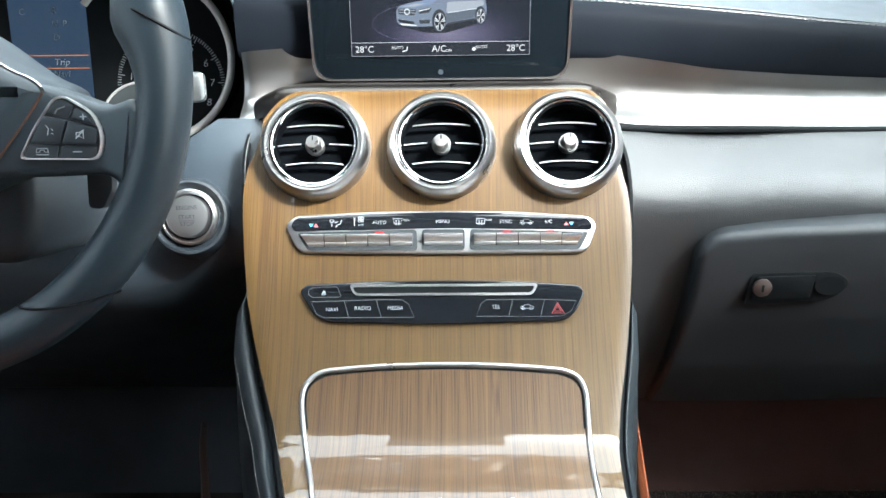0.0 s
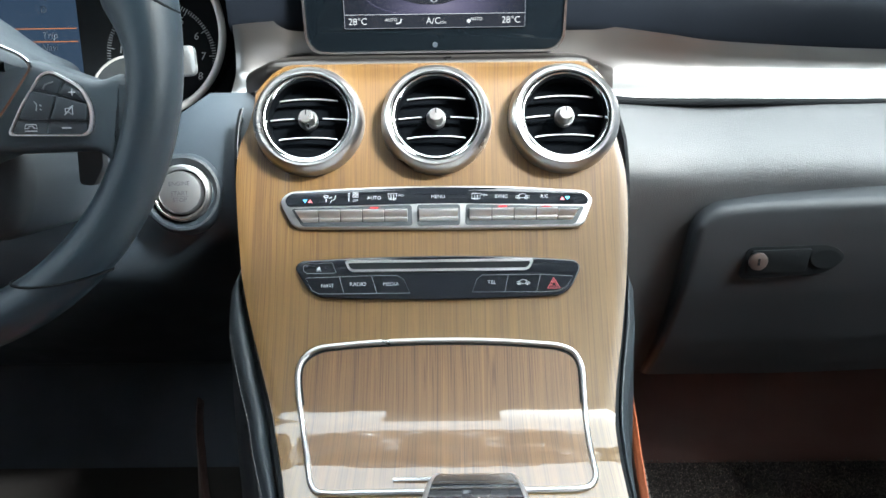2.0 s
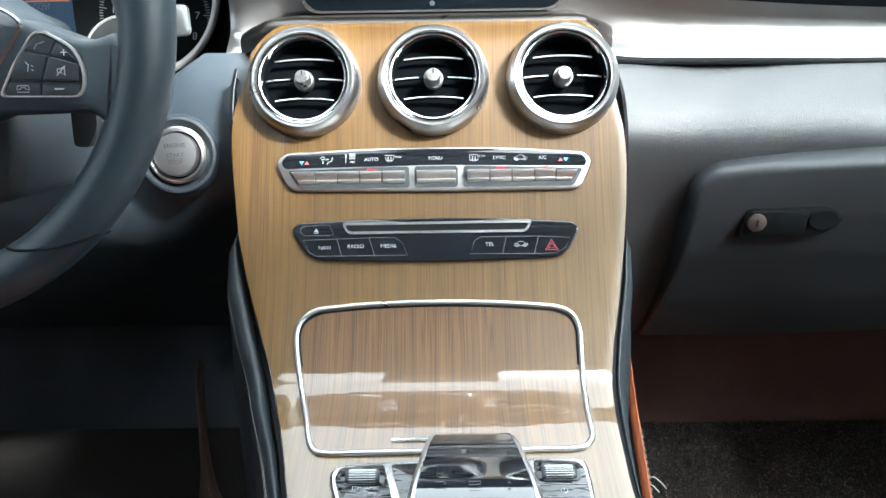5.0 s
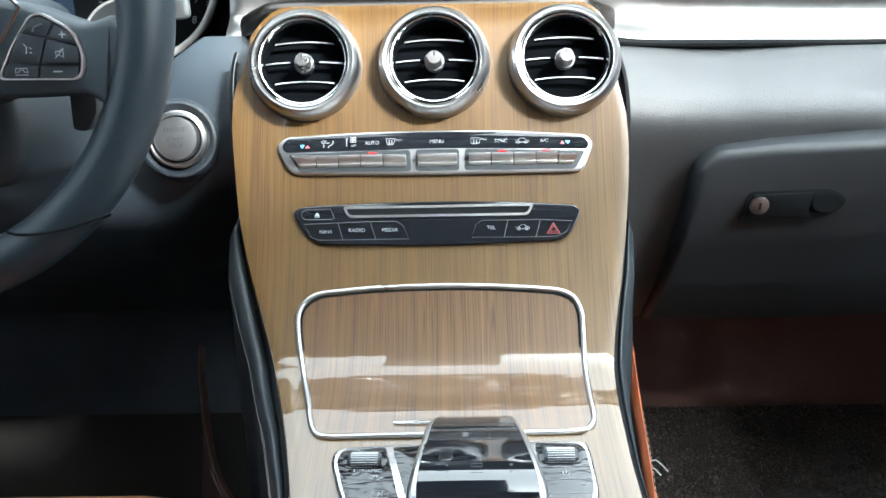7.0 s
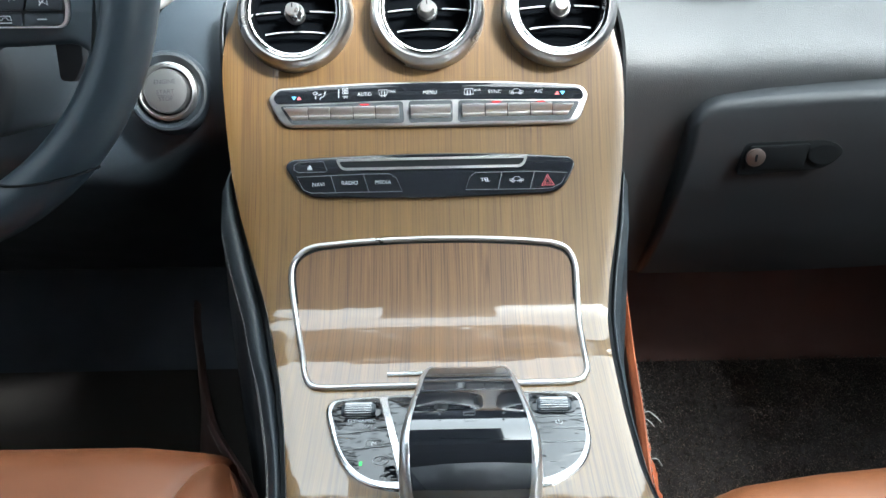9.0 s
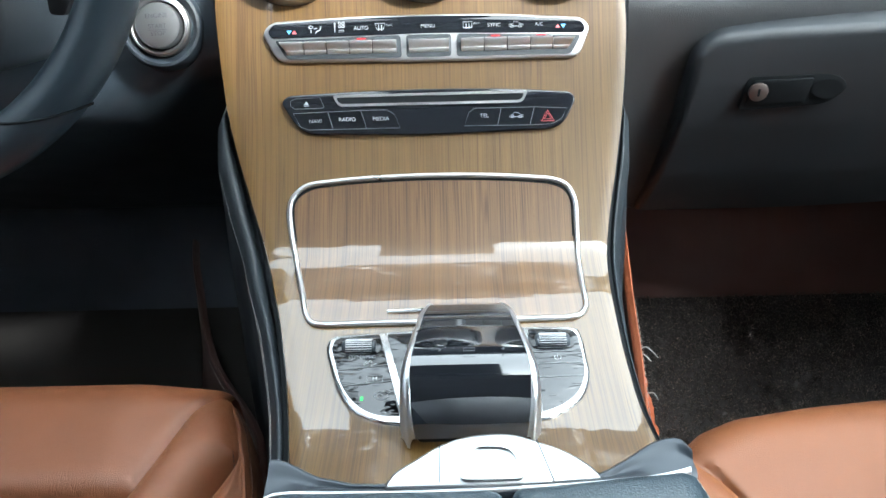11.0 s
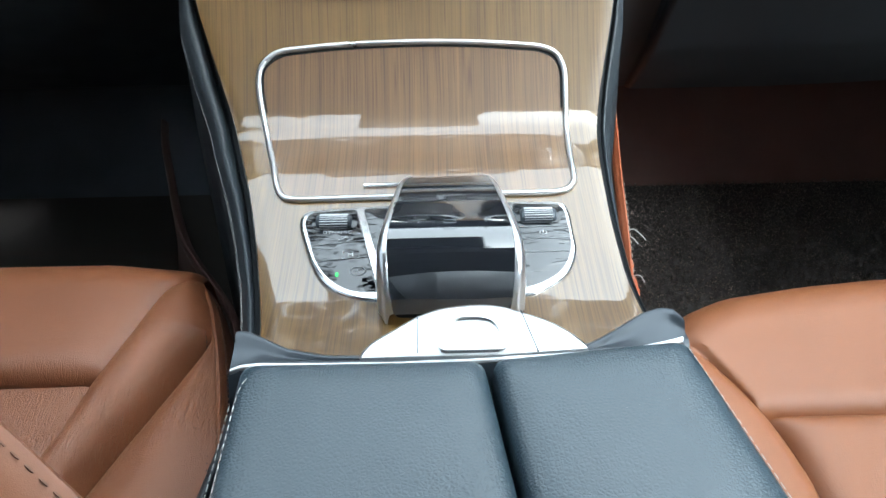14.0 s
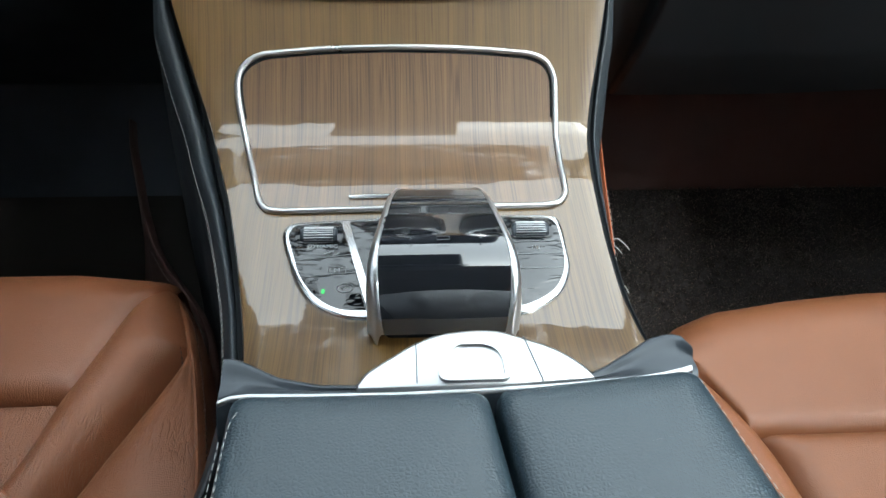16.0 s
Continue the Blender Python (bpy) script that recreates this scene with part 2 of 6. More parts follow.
CLIMATE_KEY = metal("satin_climate_key", (0.62, 0.62, 0.625), 0.34)
KEY_METAL = metal("satin_key_silver", (0.46, 0.46, 0.46), 0.3)
GREY_SWITCH = plain("dark_grey_switch", (0.015, 0.0205, 0.026), 0.42)
HEADLINER = plain("grey_headliner", (0.16, 0.16, 0.155), 0.9, 900, 0.3)
# Carpet and felt are raised and blued, standing in for veiling glare.
CARPET = plain("black_carpet", (0.07, 0.082, 0.098), 0.95, 900, 0.8)
CARPET.node_tree.nodes["Principled BSDF"].inputs["Specular IOR Level"].default_value = 0.05
LOOP_BASE = plain("black_loop_base", (0.018, 0.016, 0.015), 0.95, 900, 0.8)
FELT = plain("dark_felt", (0.05, 0.06, 0.072), 0.95, 700, 0.4)
LOOPS, _t, _b = principled("curly_loops", (0.03, 0.026, 0.024), 0.5)
_n = node(_t, "ShaderNodeTexNoise", Scale=420.0, Detail=1.0)
_t.links.new(coords(_t, (1, 1, 1)), _n.inputs["Vector"])
_t.links.new(ramp(_t, _n.outputs[0], [(0.45, (0.016, 0.012, 0.011)), (0.6, (0.055, 0.038, 0.031)), (0.72, (0.24, 0.18, 0.155))]), _b.inputs["Base Color"])
THREAD = plain("white_thread", (0.26, 0.26, 0.25), 0.8)
BROWN_THREAD = plain("brown_thread", (0.028, 0.011, 0.007), 0.8)
TAN_THREAD = plain("tan_thread", (0.13, 0.055, 0.03), 0.8)
WHITE_MARK = plain("white_print", (0.32, 0.33, 0.34), 0.5)
GREY_MARK = plain("grey_print", (0.1, 0.105, 0.11), 0.5)
RED_LED = glow("red_light", (1.0, 0.05, 0.05), 1.6)
GREEN_LED = glow("green_light", (0.05, 1.0, 0.15), 1.6)
BLUE_MARK = plain("blue_print", (0.1, 0.4, 0.7), 0.5)
RED_MARK = plain("red_print", (0.55, 0.09, 0.095), 0.5)
GLASS = glass("clear_glass", (0.95, 0.98, 0.97))
# Tint of the unseen side and rear windows, chosen to dim the cabin.
TINTED = glass("tinted_glass", (0.45, 0.47, 0.48))
PRIVACY = glass("dark_privacy_glass", (0.2, 0.21, 0.22))
CONCRETE = plain("pale_concrete", (0.45, 0.44, 0.42), 0.9, 20, 0.3)


# ---- helpers for shapes ----
def part(name, bm, material, parent=None, label="", angle=40):
    me = bpy.data.meshes.new(name)
    bmesh.ops.recalc_face_normals(bm, faces=bm.faces[:])
    bm.to_mesh(me)
    bm.free()
    me.materials.append(material)
    me.shade_smooth()
    me.set_sharp_from_angle(angle=radians(angle))
    ob = new(name, me)
    if parent is not None:
        ob.parent = parent
        ob.matrix_parent_inverse = parent.matrix_world.inverted()
    if label:
        ob["label"] = label
    return ob


def thing(name, label, category, at=(0, 0, 0), group="", kind=""):
    ob = new(name)
    ob.empty_display_size = 0.02
    ob.matrix_world = Matrix.Translation(at)
    bpy.context.view_layer.update()
    return tagged(ob, label, category, group, kind)


def spline(pts, n=8, closed=False):
    """Points on a smooth curve through pts."""
    pts = [Vector(p) for p in pts]
    k = len(pts)
    out = []
    for i in range(k if closed else k - 1):
        def g(j):
            return pts[j % k] if closed else pts[max(0, min(k - 1, j))]
        a, b, c, d = g(i - 1), g(i), g(i + 1), g(i + 2)
        for q in range(n):
            t = q / n
            out.append(0.5 * ((2 * b) + (c - a) * t + (2 * a - 5 * b + 4 * c - d) * t * t + (3 * b - a - 3 * c + d) * t ** 3))
    if not closed:
        out.append(pts[-1])
    return out


def rounded(pts, r, n=5):
    """A closed flat outline with its corners rounded by r (a number or one per corner)."""
    k = len(pts)
    out = []
    for i in range(k):
        rr = r[i] if isinstance(r, (list, tuple)) else r
        p, a, b = Vector(pts[i]), Vector(pts[i - 1]), Vector(pts[(i + 1) % k])
        u, v = (a - p), (b - p)
        q = min(rr, u.length * 0.49, v.length * 0.49)
        s, e = p + u.normalized() * q, p + v.normalized() * q
        for j in range(n + 1):
            t = j / n
            out.append(s * (1 - t) ** 2 + p * 2 * t * (1 - t) + e * t * t)
    return out


def prism(outline, h0, h1, bevel=0.0, m=None, segs=2, bm=None):
    """A flat outline of (u, v) raised from h0 to h1, its upper edge bevelled."""
    bm = bm or bmesh.new()
    o = [Vector((p[0], p[1])) for p in outline]
    area = sum(o[i - 1].x * o[i].y - o[i].x * o[i - 1].y for i in range(len(o)))
    if area < 0:
        o.reverse()
    rings = [(0.0, h0)]
    if bevel:
        for j in range(segs + 1):
            a = math.pi / 2 * j / segs
            rings.append((bevel * (1 - math.cos(a)), h1 - bevel + bevel * math.sin(a)))
    else:
        rings.append((0.0, h1))
    k = len(o)
    norm = []
    for i in range(k):
        e1, e2 = (o[i] - o[i - 1]), (o[(i + 1) % k] - o[i])
        n1, n2 = Vector((-e1.y, e1.x)), Vector((-e2.y, e2.x))
        n1 = n1.normalized() if n1.length > 1e-9 else n1
        n2 = n2.normalized() if n2.length > 1e-9 else n2
        nn = n1 + n2
        norm.append(nn.normalized() if nn.length > 1e-6 else n1)
    made = []
    for inset, h in rings:
        row = []
        for i in range(k):
            p = o[i] + norm[i] * inset
            v = Vector((p.x, p.y, h))
            row.append(bm.verts.new(m @ v if m else v))
        made.append(row)
    for a, b in zip(made, made[1:]):
        for i in range(k):
            bm.faces.new((a[i - 1], a[i], b[i], b[i - 1]))
    bm.faces.new(made[-1])
    bm.faces.new(list(reversed(made[0])))
    return bm


def ring_prism(outer, inner, h0, h1, m=None):
    """A flat frame between two outlines of as many points each."""
    bm = bmesh.new()
    rows = []
    for pts, h in ((outer, h0), (outer, h1), (inner, h1), (inner, h0)):
        rows.append([bm.verts.new(m @ Vector((p[0], p[1], h)) if m else Vector((p[0], p[1], h))) for p in pts])
    k = len(outer)
    for j in range(4):
        a, b = rows[j], rows[(j + 1) % 4]
        for i in range(k):
            bm.faces.new((a[i - 1], a[i], b[i], b[i - 1]))
    return bm


def grid(rows, closed_u=False, closed_v=False, caps=False, uv=None, bm=None):
    """A sheet through rows of points."""
    bm = bm or bmesh.new()
    vs = [[bm.verts.new(p) for p in r] for r in rows]
    layer = bm.loops.layers.uv.verify() if uv else None
    nr, nc = len(rows), len(rows[0])
    for i in range(nr if closed_v else nr - 1):
        for j in range(nc if closed_u else nc - 1):
            ids = ((i, j), (i, (j + 1) % nc), ((i + 1) % nr, (j + 1) % nc), ((i + 1) % nr, j))
            f = bm.faces.new([vs[a][b] for a, b in ids])
            if uv:
                for lp, (a, b) in zip(f.loops, ids):
                    lp[layer].uv = uv[a][b]
    if caps:
        bm.faces.new(vs[0])
        bm.faces.new(list(reversed(vs[-1])))
    return bm


def tube(path, radius, closed=False, n=8, flat=1.0, bm=None):
    """A round bar along a path; radius a number or one per point."""
    path = [Vector(p) for p in path]
    k = len(path)
    rows = []
    up = None
    frames = []
    for i, p in enumerate(path):
        a = path[i - 1] if (closed or i) else path[0]
        b = path[(i + 1) % k] if (closed or i < k - 1) else path[-1]
        t = (b - a).normalized()
        if up is None:
            up = Vector((0, 0, 1)) if abs(t.z) < 0.9 else Vector((0, 1, 0))
        side = t.cross(up).normalized()
        up = side.cross(t).normalized()
        frames.append((p, side, up, t))
    twist = 0.0
    if closed:
        _, s0, u0, t0 = frames[0]
        last = t0.cross(up).normalized()
        twist = math.atan2(last.dot(u0), last.dot(s0))
    for i, (p, side, up, t) in enumerate(frames):
        r = radius[i] if isinstance(radius, (list, tuple)) else radius
        w = -twist * i / k
        rows.append([p + (side * math.cos(2 * math.pi * q / n + w) + up * flat * math.sin(2 * math.pi * q / n + w)) * r for q in range(n)])
    return grid(rows, closed_u=True, closed_v=closed, caps=not closed, bm=bm)


def lathe(profile, m=None, n=48, bm=None, cap=True):
    """A turned shape: (radius, height) pairs about the local z."""
    rows = []
    for r, h in profile:
        row = []
        for q in range(n):
            a = 2 * math.pi * q / n
            v = Vector((r * math.cos(a), r * math.sin(a), h))
            row.append(m @ v if m else v)
        rows.append(row)
    bm = grid(rows, closed_u=True, bm=bm)
    if cap:
        bm.verts.ensure_lookup_table()
        k = len(bm.verts)
        if profile[-1][0] > 1e-5:
            bm.faces.new([bm.verts[k - n + q] for q in range(n)])
        if profile[0][0] > 1e-5:
            bm.faces.new([bm.verts[k - n * len(profile) + q] for q in reversed(range(n))])
    return bm


def lettering(body, size, m, depth=0.0001, slant=0.0, align='CENTER'):
    """Letters in the built-in font as a mesh, centred on the pose m and lying in its x-y plane."""
    cu = bpy.data.curves.new("letters", 'FONT')
    cu.body, cu.size, cu.align_x, cu.align_y, cu.extrude, cu.shear = body, size, align, 'CENTER', depth, slant
    cu.resolution_u, cu.offset = 3, -size * 0.004
    ob = bpy.data.objects.new("letters", cu)
    scene.collection.objects.link(ob)
    bpy.context.view_layer.update()
    me = bpy.data.meshes.new_from_object(ob.evaluated_get(bpy.context.evaluated_depsgraph_get()))
    bm = bmesh.new()
    bm.from_mesh(me)
    bm.transform(m)
    bpy.data.objects.remove(ob)
    bpy.data.curves.remove(cu)
    bpy.data.meshes.remove(me)
    return bm


def stitches(path, length, gap, radius, bm=None):
    """A seam of single thread stitches laid along a path."""
    bm = bm or bmesh.new()
    path = [Vector(p) for p in path]
    acc = [0.0]
    for a, b in zip(path, path[1:]):
        acc.append(acc[-1] + (b - a).length)

    def along(s):
        for i in range(len(path) - 1):
            if s <= acc[i + 1]:
                t = (s - acc[i]) / max(1e-9, acc[i + 1] - acc[i])
                return path[i].lerp(path[i + 1], t)
        return path[-1]
    s = 0.0
    while s + length < acc[-1]:
        a, c = along(s), along(s + length)
        mid = along(s + length / 2)
        tube([a, mid, c], [radius * 0.6, radius, radius * 0.6], n=5, bm=bm)
        s += length + gap
    return bm


# ---- the console's side profile: slope along its length ----
KNOT_S = [-0.09, -0.042, -0.033, -0.024, 0.0, 0.0718, 0.1238, 0.1721, 0.2086, 0.215, 0.2186, 0.2221, 0.2267, 0.2325, 0.2352, 0.2397, 0.2459, 0.2508, 0.259, 0.262, 0.2654, 0.2704, 0.2891, 0.3027, 0.3203, 0.3375, 0.3555, 0.3716, 0.3867, 0.3998, 0.46]
KNOT_A = [88, 88, 78, 57, 52, 50, 46, 41, 36, 34, 31.5, 24, 12, 4, 2, 0.8, -0.6, -2, -4.8, -4.2, 0, 3.6, 3.2, 1.4, -0.5, -3, -6, -11, -14.5, -17.5, -19]
_s = np.arange(-0.09, 0.46, 0.0005)
_a = np.radians(np.interp(_s, KNOT_S, KNOT_A))
_a = np.convolve(np.pad(_a, 5, mode="edge"), np.ones(11) / 11, mode="valid")
_y = 0.5943 - (np.cumsum(np.cos(_a)) * 0.0005)
_z = 0.5503 - (np.cumsum(np.sin(_a)) * 0.0005)
_i = int(np.argmin(abs(_s)))
_y, _z = _y + 0.5943 - _y[_i], _z + 0.5503 - _z[_i]


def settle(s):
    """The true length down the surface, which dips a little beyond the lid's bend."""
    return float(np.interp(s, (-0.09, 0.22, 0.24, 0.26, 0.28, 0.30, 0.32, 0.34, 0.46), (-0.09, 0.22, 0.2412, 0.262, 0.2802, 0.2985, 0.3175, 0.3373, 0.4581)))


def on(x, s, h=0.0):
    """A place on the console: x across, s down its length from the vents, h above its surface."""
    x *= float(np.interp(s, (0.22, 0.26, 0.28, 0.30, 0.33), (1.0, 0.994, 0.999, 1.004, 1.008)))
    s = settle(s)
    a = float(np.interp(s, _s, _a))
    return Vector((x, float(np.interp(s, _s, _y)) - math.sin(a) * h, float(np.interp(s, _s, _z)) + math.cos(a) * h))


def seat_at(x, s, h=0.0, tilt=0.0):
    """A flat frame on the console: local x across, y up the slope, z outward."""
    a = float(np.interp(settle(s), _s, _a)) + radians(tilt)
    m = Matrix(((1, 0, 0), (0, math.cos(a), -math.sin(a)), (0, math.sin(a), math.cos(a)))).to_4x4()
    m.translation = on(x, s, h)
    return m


LEFT_S = [-0.03, -0.0183, -0.0026, 0.0196, 0.0547, 0.0977, 0.1398, 0.1846, 0.2286, 0.2786, 0.3239, 0.3597, 0.3899, 0.42]
LEFT_X = [-0.136, -0.1431, -0.1481, -0.1493, -0.1468, -0.142, -0.1343, -0.1228, -0.1098, -0.0955, -0.0852, -0.0783, -0.0728, -0.069]
RIGHT_S = [-0.03, -0.0067, 0.0133, 0.0396, 0.0741, 0.1163, 0.1574, 0.1973, 0.227, 0.2634, 0.3102, 0.352, 0.3811, 0.42]
RIGHT_X = [0.126, 0.1335, 0.1389, 0.1402, 0.1384, 0.1343, 0.129, 0.1222, 0.1184, 0.116, 0.1144, 0.1149, 0.1177, 0.123]
_l = np.convolve(np.pad(np.interp(_s, LEFT_S, LEFT_X), 20, mode="edge"), np.ones(41) / 41, mode="valid")
_r = np.convolve(np.pad(np.interp(_s, RIGHT_S, RIGHT_X), 20, mode="edge"), np.ones(41) / 41, mode="valid")


def xl(s):
    return float(np.interp(s, _s, _l))


def xr(s):
    return float(np.interp(s, _s, _r))


# ---- the cabin's shell ----
def box(lo, hi, bevel=0.0):
    bm = bmesh.new()
    bmesh.ops.create_cube(bm, size=1.0)
    for v in bm.verts:
        for i in range(3):
            v.co[i] = hi[i] if v.co[i] > 0 else lo[i]
    if bevel:
        bmesh.ops.bevel(bm, geom=bm.edges[:], offset=bevel, segments=3, profile=0.5, affect='EDGES')
    return bm


def slab(a, b, c, d, thick):
    """A sheet with thickness through four corners."""
    a, b, c, d = map(Vector, (a, b, c, d))
    n = (b - a).cross(c - a).normalized() * thick
    bm = bmesh.new()
    lo = [bm.verts.new(p) for p in (a, b, c, d)]
    hi = [bm.verts.new(p + n) for p in (a, b, c, d)]
    bm.faces.new(lo)
    bm.faces.new(hi[::-1])
    for i in range(4):
        bm.faces.new((lo[i - 1], lo[i], hi[i], hi[i - 1]))
    return bm


def build_shell():
    def setting(name, bm, mat, label, cat):
        return tagged(part(name, bm, mat), label, cat, kind="structure")
    setting("ground", box((-60, -60, -0.5), (60, 60, -0.45)), CONCRETE, "pale concrete ground outside the car", "ground")
    setting("floor", box((-0.76, -1.6, -0.06), (0.76, 1.05, -0.02)), CARPET, "black carpeted car floor", "floor")
    setting("wall_north", slab((-0.76, 1.0, -0.02), (0.76, 1.0, -0.02), (0.76, 1.06, 0.66), (-0.76, 1.06, 0.66), -0.02), FELT, "dark felt footwell bulkhead", "wall")
    setting("wall_south", slab((-0.76, -1.5, -0.02), (0.76, -1.5, -0.02), (0.76, -1.6, 0.7), (-0.76, -1.6, 0.7), 0.03), BLACK, "dark rear bulkhead", "wall")
    setting("ceiling", box((-0.6, -1.35, 1.16), (0.6, 0.16, 1.19), 0.01), HEADLINER, "grey fabric roof lining", "ceiling")
    for sx, nm in ((-1, "wall_west"), (1, "wall_east")):
        x = 0.74 * sx
        setting(nm, box((min(x, x + 0.05 * sx), -1.55, -0.02), (max(x, x + 0.05 * sx), 1.02, 0.62), 0.015), BLACK, "black door panel", "door panel")
        for j, (y0, y1) in enumerate(((-0.62, -0.45), (-1.5, -1.4))):
            setting("trim", slab((x, y0, 0.62), (x, y1, 0.62), (x * 0.82, y1 + 0.05, 1.17), (x * 0.82, y0 + 0.05, 1.17), 0.03 * sx), HEADLINER, "grey pillar lining", "pillar")
        setting("trim", tube(spline([(x, 1.12, 0.66), (x * 0.93, 0.75, 0.9), (x * 0.84, 0.2, 1.14)], 8), 0.03, n=10), HEADLINER, "grey windscreen pillar lining", "pillar")
        setting("trim", tube([(x * 0.84, 0.2, 1.15), (x * 0.81, -0.5, 1.17), (x * 0.81, -1.4, 1.15)], 0.035, n=10), HEADLINER, "grey roof edge lining", "roof edge")
    for k, sx in ((2, -1), (3, 1)):
        x = 0.735 * sx
        setting("window_%d" % k, slab((x, -1.5, 0.62), (x, 1.1, 0.62), (x * 0.83, 0.25, 1.15), (x * 0.81, -1.4, 1.15), 0.004 * sx), TINTED, "tinted side window glass", "side window")
    setting("window_4", slab((-0.7, -1.58, 0.7), (0.7, -1.58, 0.7), (0.6, -1.34, 1.16), (-0.6, -1.34, 1.16), 0.004), PRIVACY, "tinted rear window glass", "rear window")
    w = setting("window_1", slab((-0.7, 1.18, 0.68), (0.7, 1.18, 0.68), (0.58, 0.16, 1.16), (-0.58, 0.16, 1.16), 0.004), GLASS, "clear windscreen glass", "windscreen")
    w.visible_shadow = False
    setting("trim", slab((-0.6, 0.12, 1.152), (0.6, 0.12, 1.152), (0.59, 0.24, 1.1), (-0.59, 0.24, 1.1), 0.02), HEADLINER, "grey windscreen header lining", "header")
    mir = thing("rear_view_mirror", "black rear-view mirror hanging below the roof", "mirror", (0, 0.3, 1.06))
    part("housing", prism(rounded([(-0.085, -0.03), (0.075, -0.03), (0.08, 0.03), (-0.09, 0.03)], 0.02), -0.012, 0.012, 0.006, look((0, 0.3, 1.0), (-0.15, -0.6, 0.86))), BLACK, mir)
    part("stalk", tube([(0, 0.31, 1.0), (0, 0.33, 1.06), (0, 0.34, 1.09)], 0.012), BLACK, mir)
    part("sensor_cover", slab((-0.085, 0.58, 0.945), (0.075, 0.58, 0.945), (0.085, 0.24, 1.105), (-0.095, 0.24, 1.105), -0.02), BLACK, mir)


# ---- dashboard ----
def loft_x(stations, n=6):
    """A sheet over sections given as (x, [(y, z), ...]); smooth along both ways."""
    rows = []
    for x, sec in stations:
        rows.append(spline([Vector((x, y, z)) for y, z in sec], n))
    cols = list(zip(*rows))
    return [spline(c, 5) for c in cols]


def build_dashboard():
    dash = thing("dashboard", "black grained leather dashboard with brushed silver trim", "dashboard", (0, 0.75, 0.5))
    # upper pad from the trim's upper edge over the top to the windscreen
    stations = ((-0.169, 0.02, 0.0, 0.642), (-0.1, 0.02, 0.0, 0.642), (0.0, 0.02, 0.0, 0.640), (0.106, 0.016, 0.0, 0.6345), (0.146, 0.013, 0.0, 0.632), (0.24, 0.0, 0.004, 0.6225), (0.375, -0.014, 0.016, 0.607), (0.55, -0.026, 0.04, 0.592), (0.73, -0.036, 0.07, 0.578))
    secs, tops = [], []
    for x, dz, dy, top in stations:
        low = 0.574 + dz
        secs.append((x, [(0.70 + dy, low - 0.007), (0.684 + dy, low), (0.682 + dy, low + (top - low) * 0.4), (0.686 + dy, top - 0.010), (0.694 + dy, top - 0.002), (0.703 + dy, top), (0.708 + dy, top - 0.001)]))
        tops.append((x, [(0.7045 + dy, top - 0.004), (0.7065 + dy, top + 0.0005), (0.712 + dy, top + 0.002), (0.77 + dy, top + 0.004), (0.95, top + 0.008), (1.2, 0.665)]))
    part("upper_pad", grid(loft_x(secs)), SOFT_PAD, dash)
    # The top sheet's lighter leather stands in for sunlight on it.
    part("top_pad", grid(loft_x(tops)), BLACK_LEATHER, dash, "grained top pad under the windscreen")
    for off, h in ((-0.004, 0.0002), (0.0055, 0.0016)):
        part("top_seam", stitches(spline([(x, 0.703 + dy + off, top + h) for x, dz, dy, top in stations[3:]], 12), 0.004, 0.0015, 0.0005), GREY_SWITCH, dash)
    # brushed trim strip
    secs = []
    for x, z1, z0, dy in ((-0.166, 0.592, 0.552, 0.004), (-0.157, 0.594, 0.551, 0.001), (-0.13, 0.595, 0.551, 0.005), (-0.1, 0.596, 0.55, 0.010), (0.0, 0.596, 0.55, 0.010), (0.1, 0.591, 0.547, 0.007), (0.15, 0.5855, 0.5445, 0.0045), (0.19, 0.580, 0.5432, 0.003), (0.24, 0.573, 0.5425, 0.003), (0.372, 0.561, 0.5355, 0.018), (0.55, 0.551, 0.53, 0.04), (0.73, 0.545, 0.527, 0.07)):
        h, mid = z1 - z0, min(1.0, max(0.0, (0.15 - abs(x + 0.01)) / 0.06))
        secs.append((x, [(0.6772 + dy, z1 + 0.007), (0.6770 + dy, z1), (0.6766 + dy, z1 - 0.25 * h), (0.6742 + dy, z1 - 0.5 * h), (0.6665 + 0.009 * mid + dy, z1 - 0.76 * h), (0.651 + 0.021 * mid + dy, z0 + 0.08 * h), (0.646 + 0.024 * mid + dy, z0), (0.656 + 0.024 * mid + dy, z0 - 0.002)]))
    part("trim_strip", grid(loft_x(secs, 5)), TRIM_METAL, dash, "brushed silver trim strip")
    # Added shelf; its darkened metal stands in for the display's shade and reflection.
    secs = [(x, [(0.672 + dy, 0.5755 + dz), (0.655 + dy, 0.5795 + dz), (0.640 + dy, 0.583 + dz), (0.627 + dy, 0.5860 + dz), (0.619 + dy, 0.5858 + dz), (0.6145 + dy, 0.5815 + dz), (0.614 + dy, 0.572 + dz)]) for x, dy, dz in ((-0.152, 0.030, -0.020), (-0.135, 0.012, -0.008), (-0.11, 0.003, -0.001), (0.0, 0.0, 0.0), (0.10, 0.003, -0.001), (0.122, 0.012, -0.007), (0.14, 0.030, -0.018))]
    part("display_shelf", grid(loft_x(secs, 5)), SHADED_TRIM, dash, "dash trim under the display, darkened for shade")
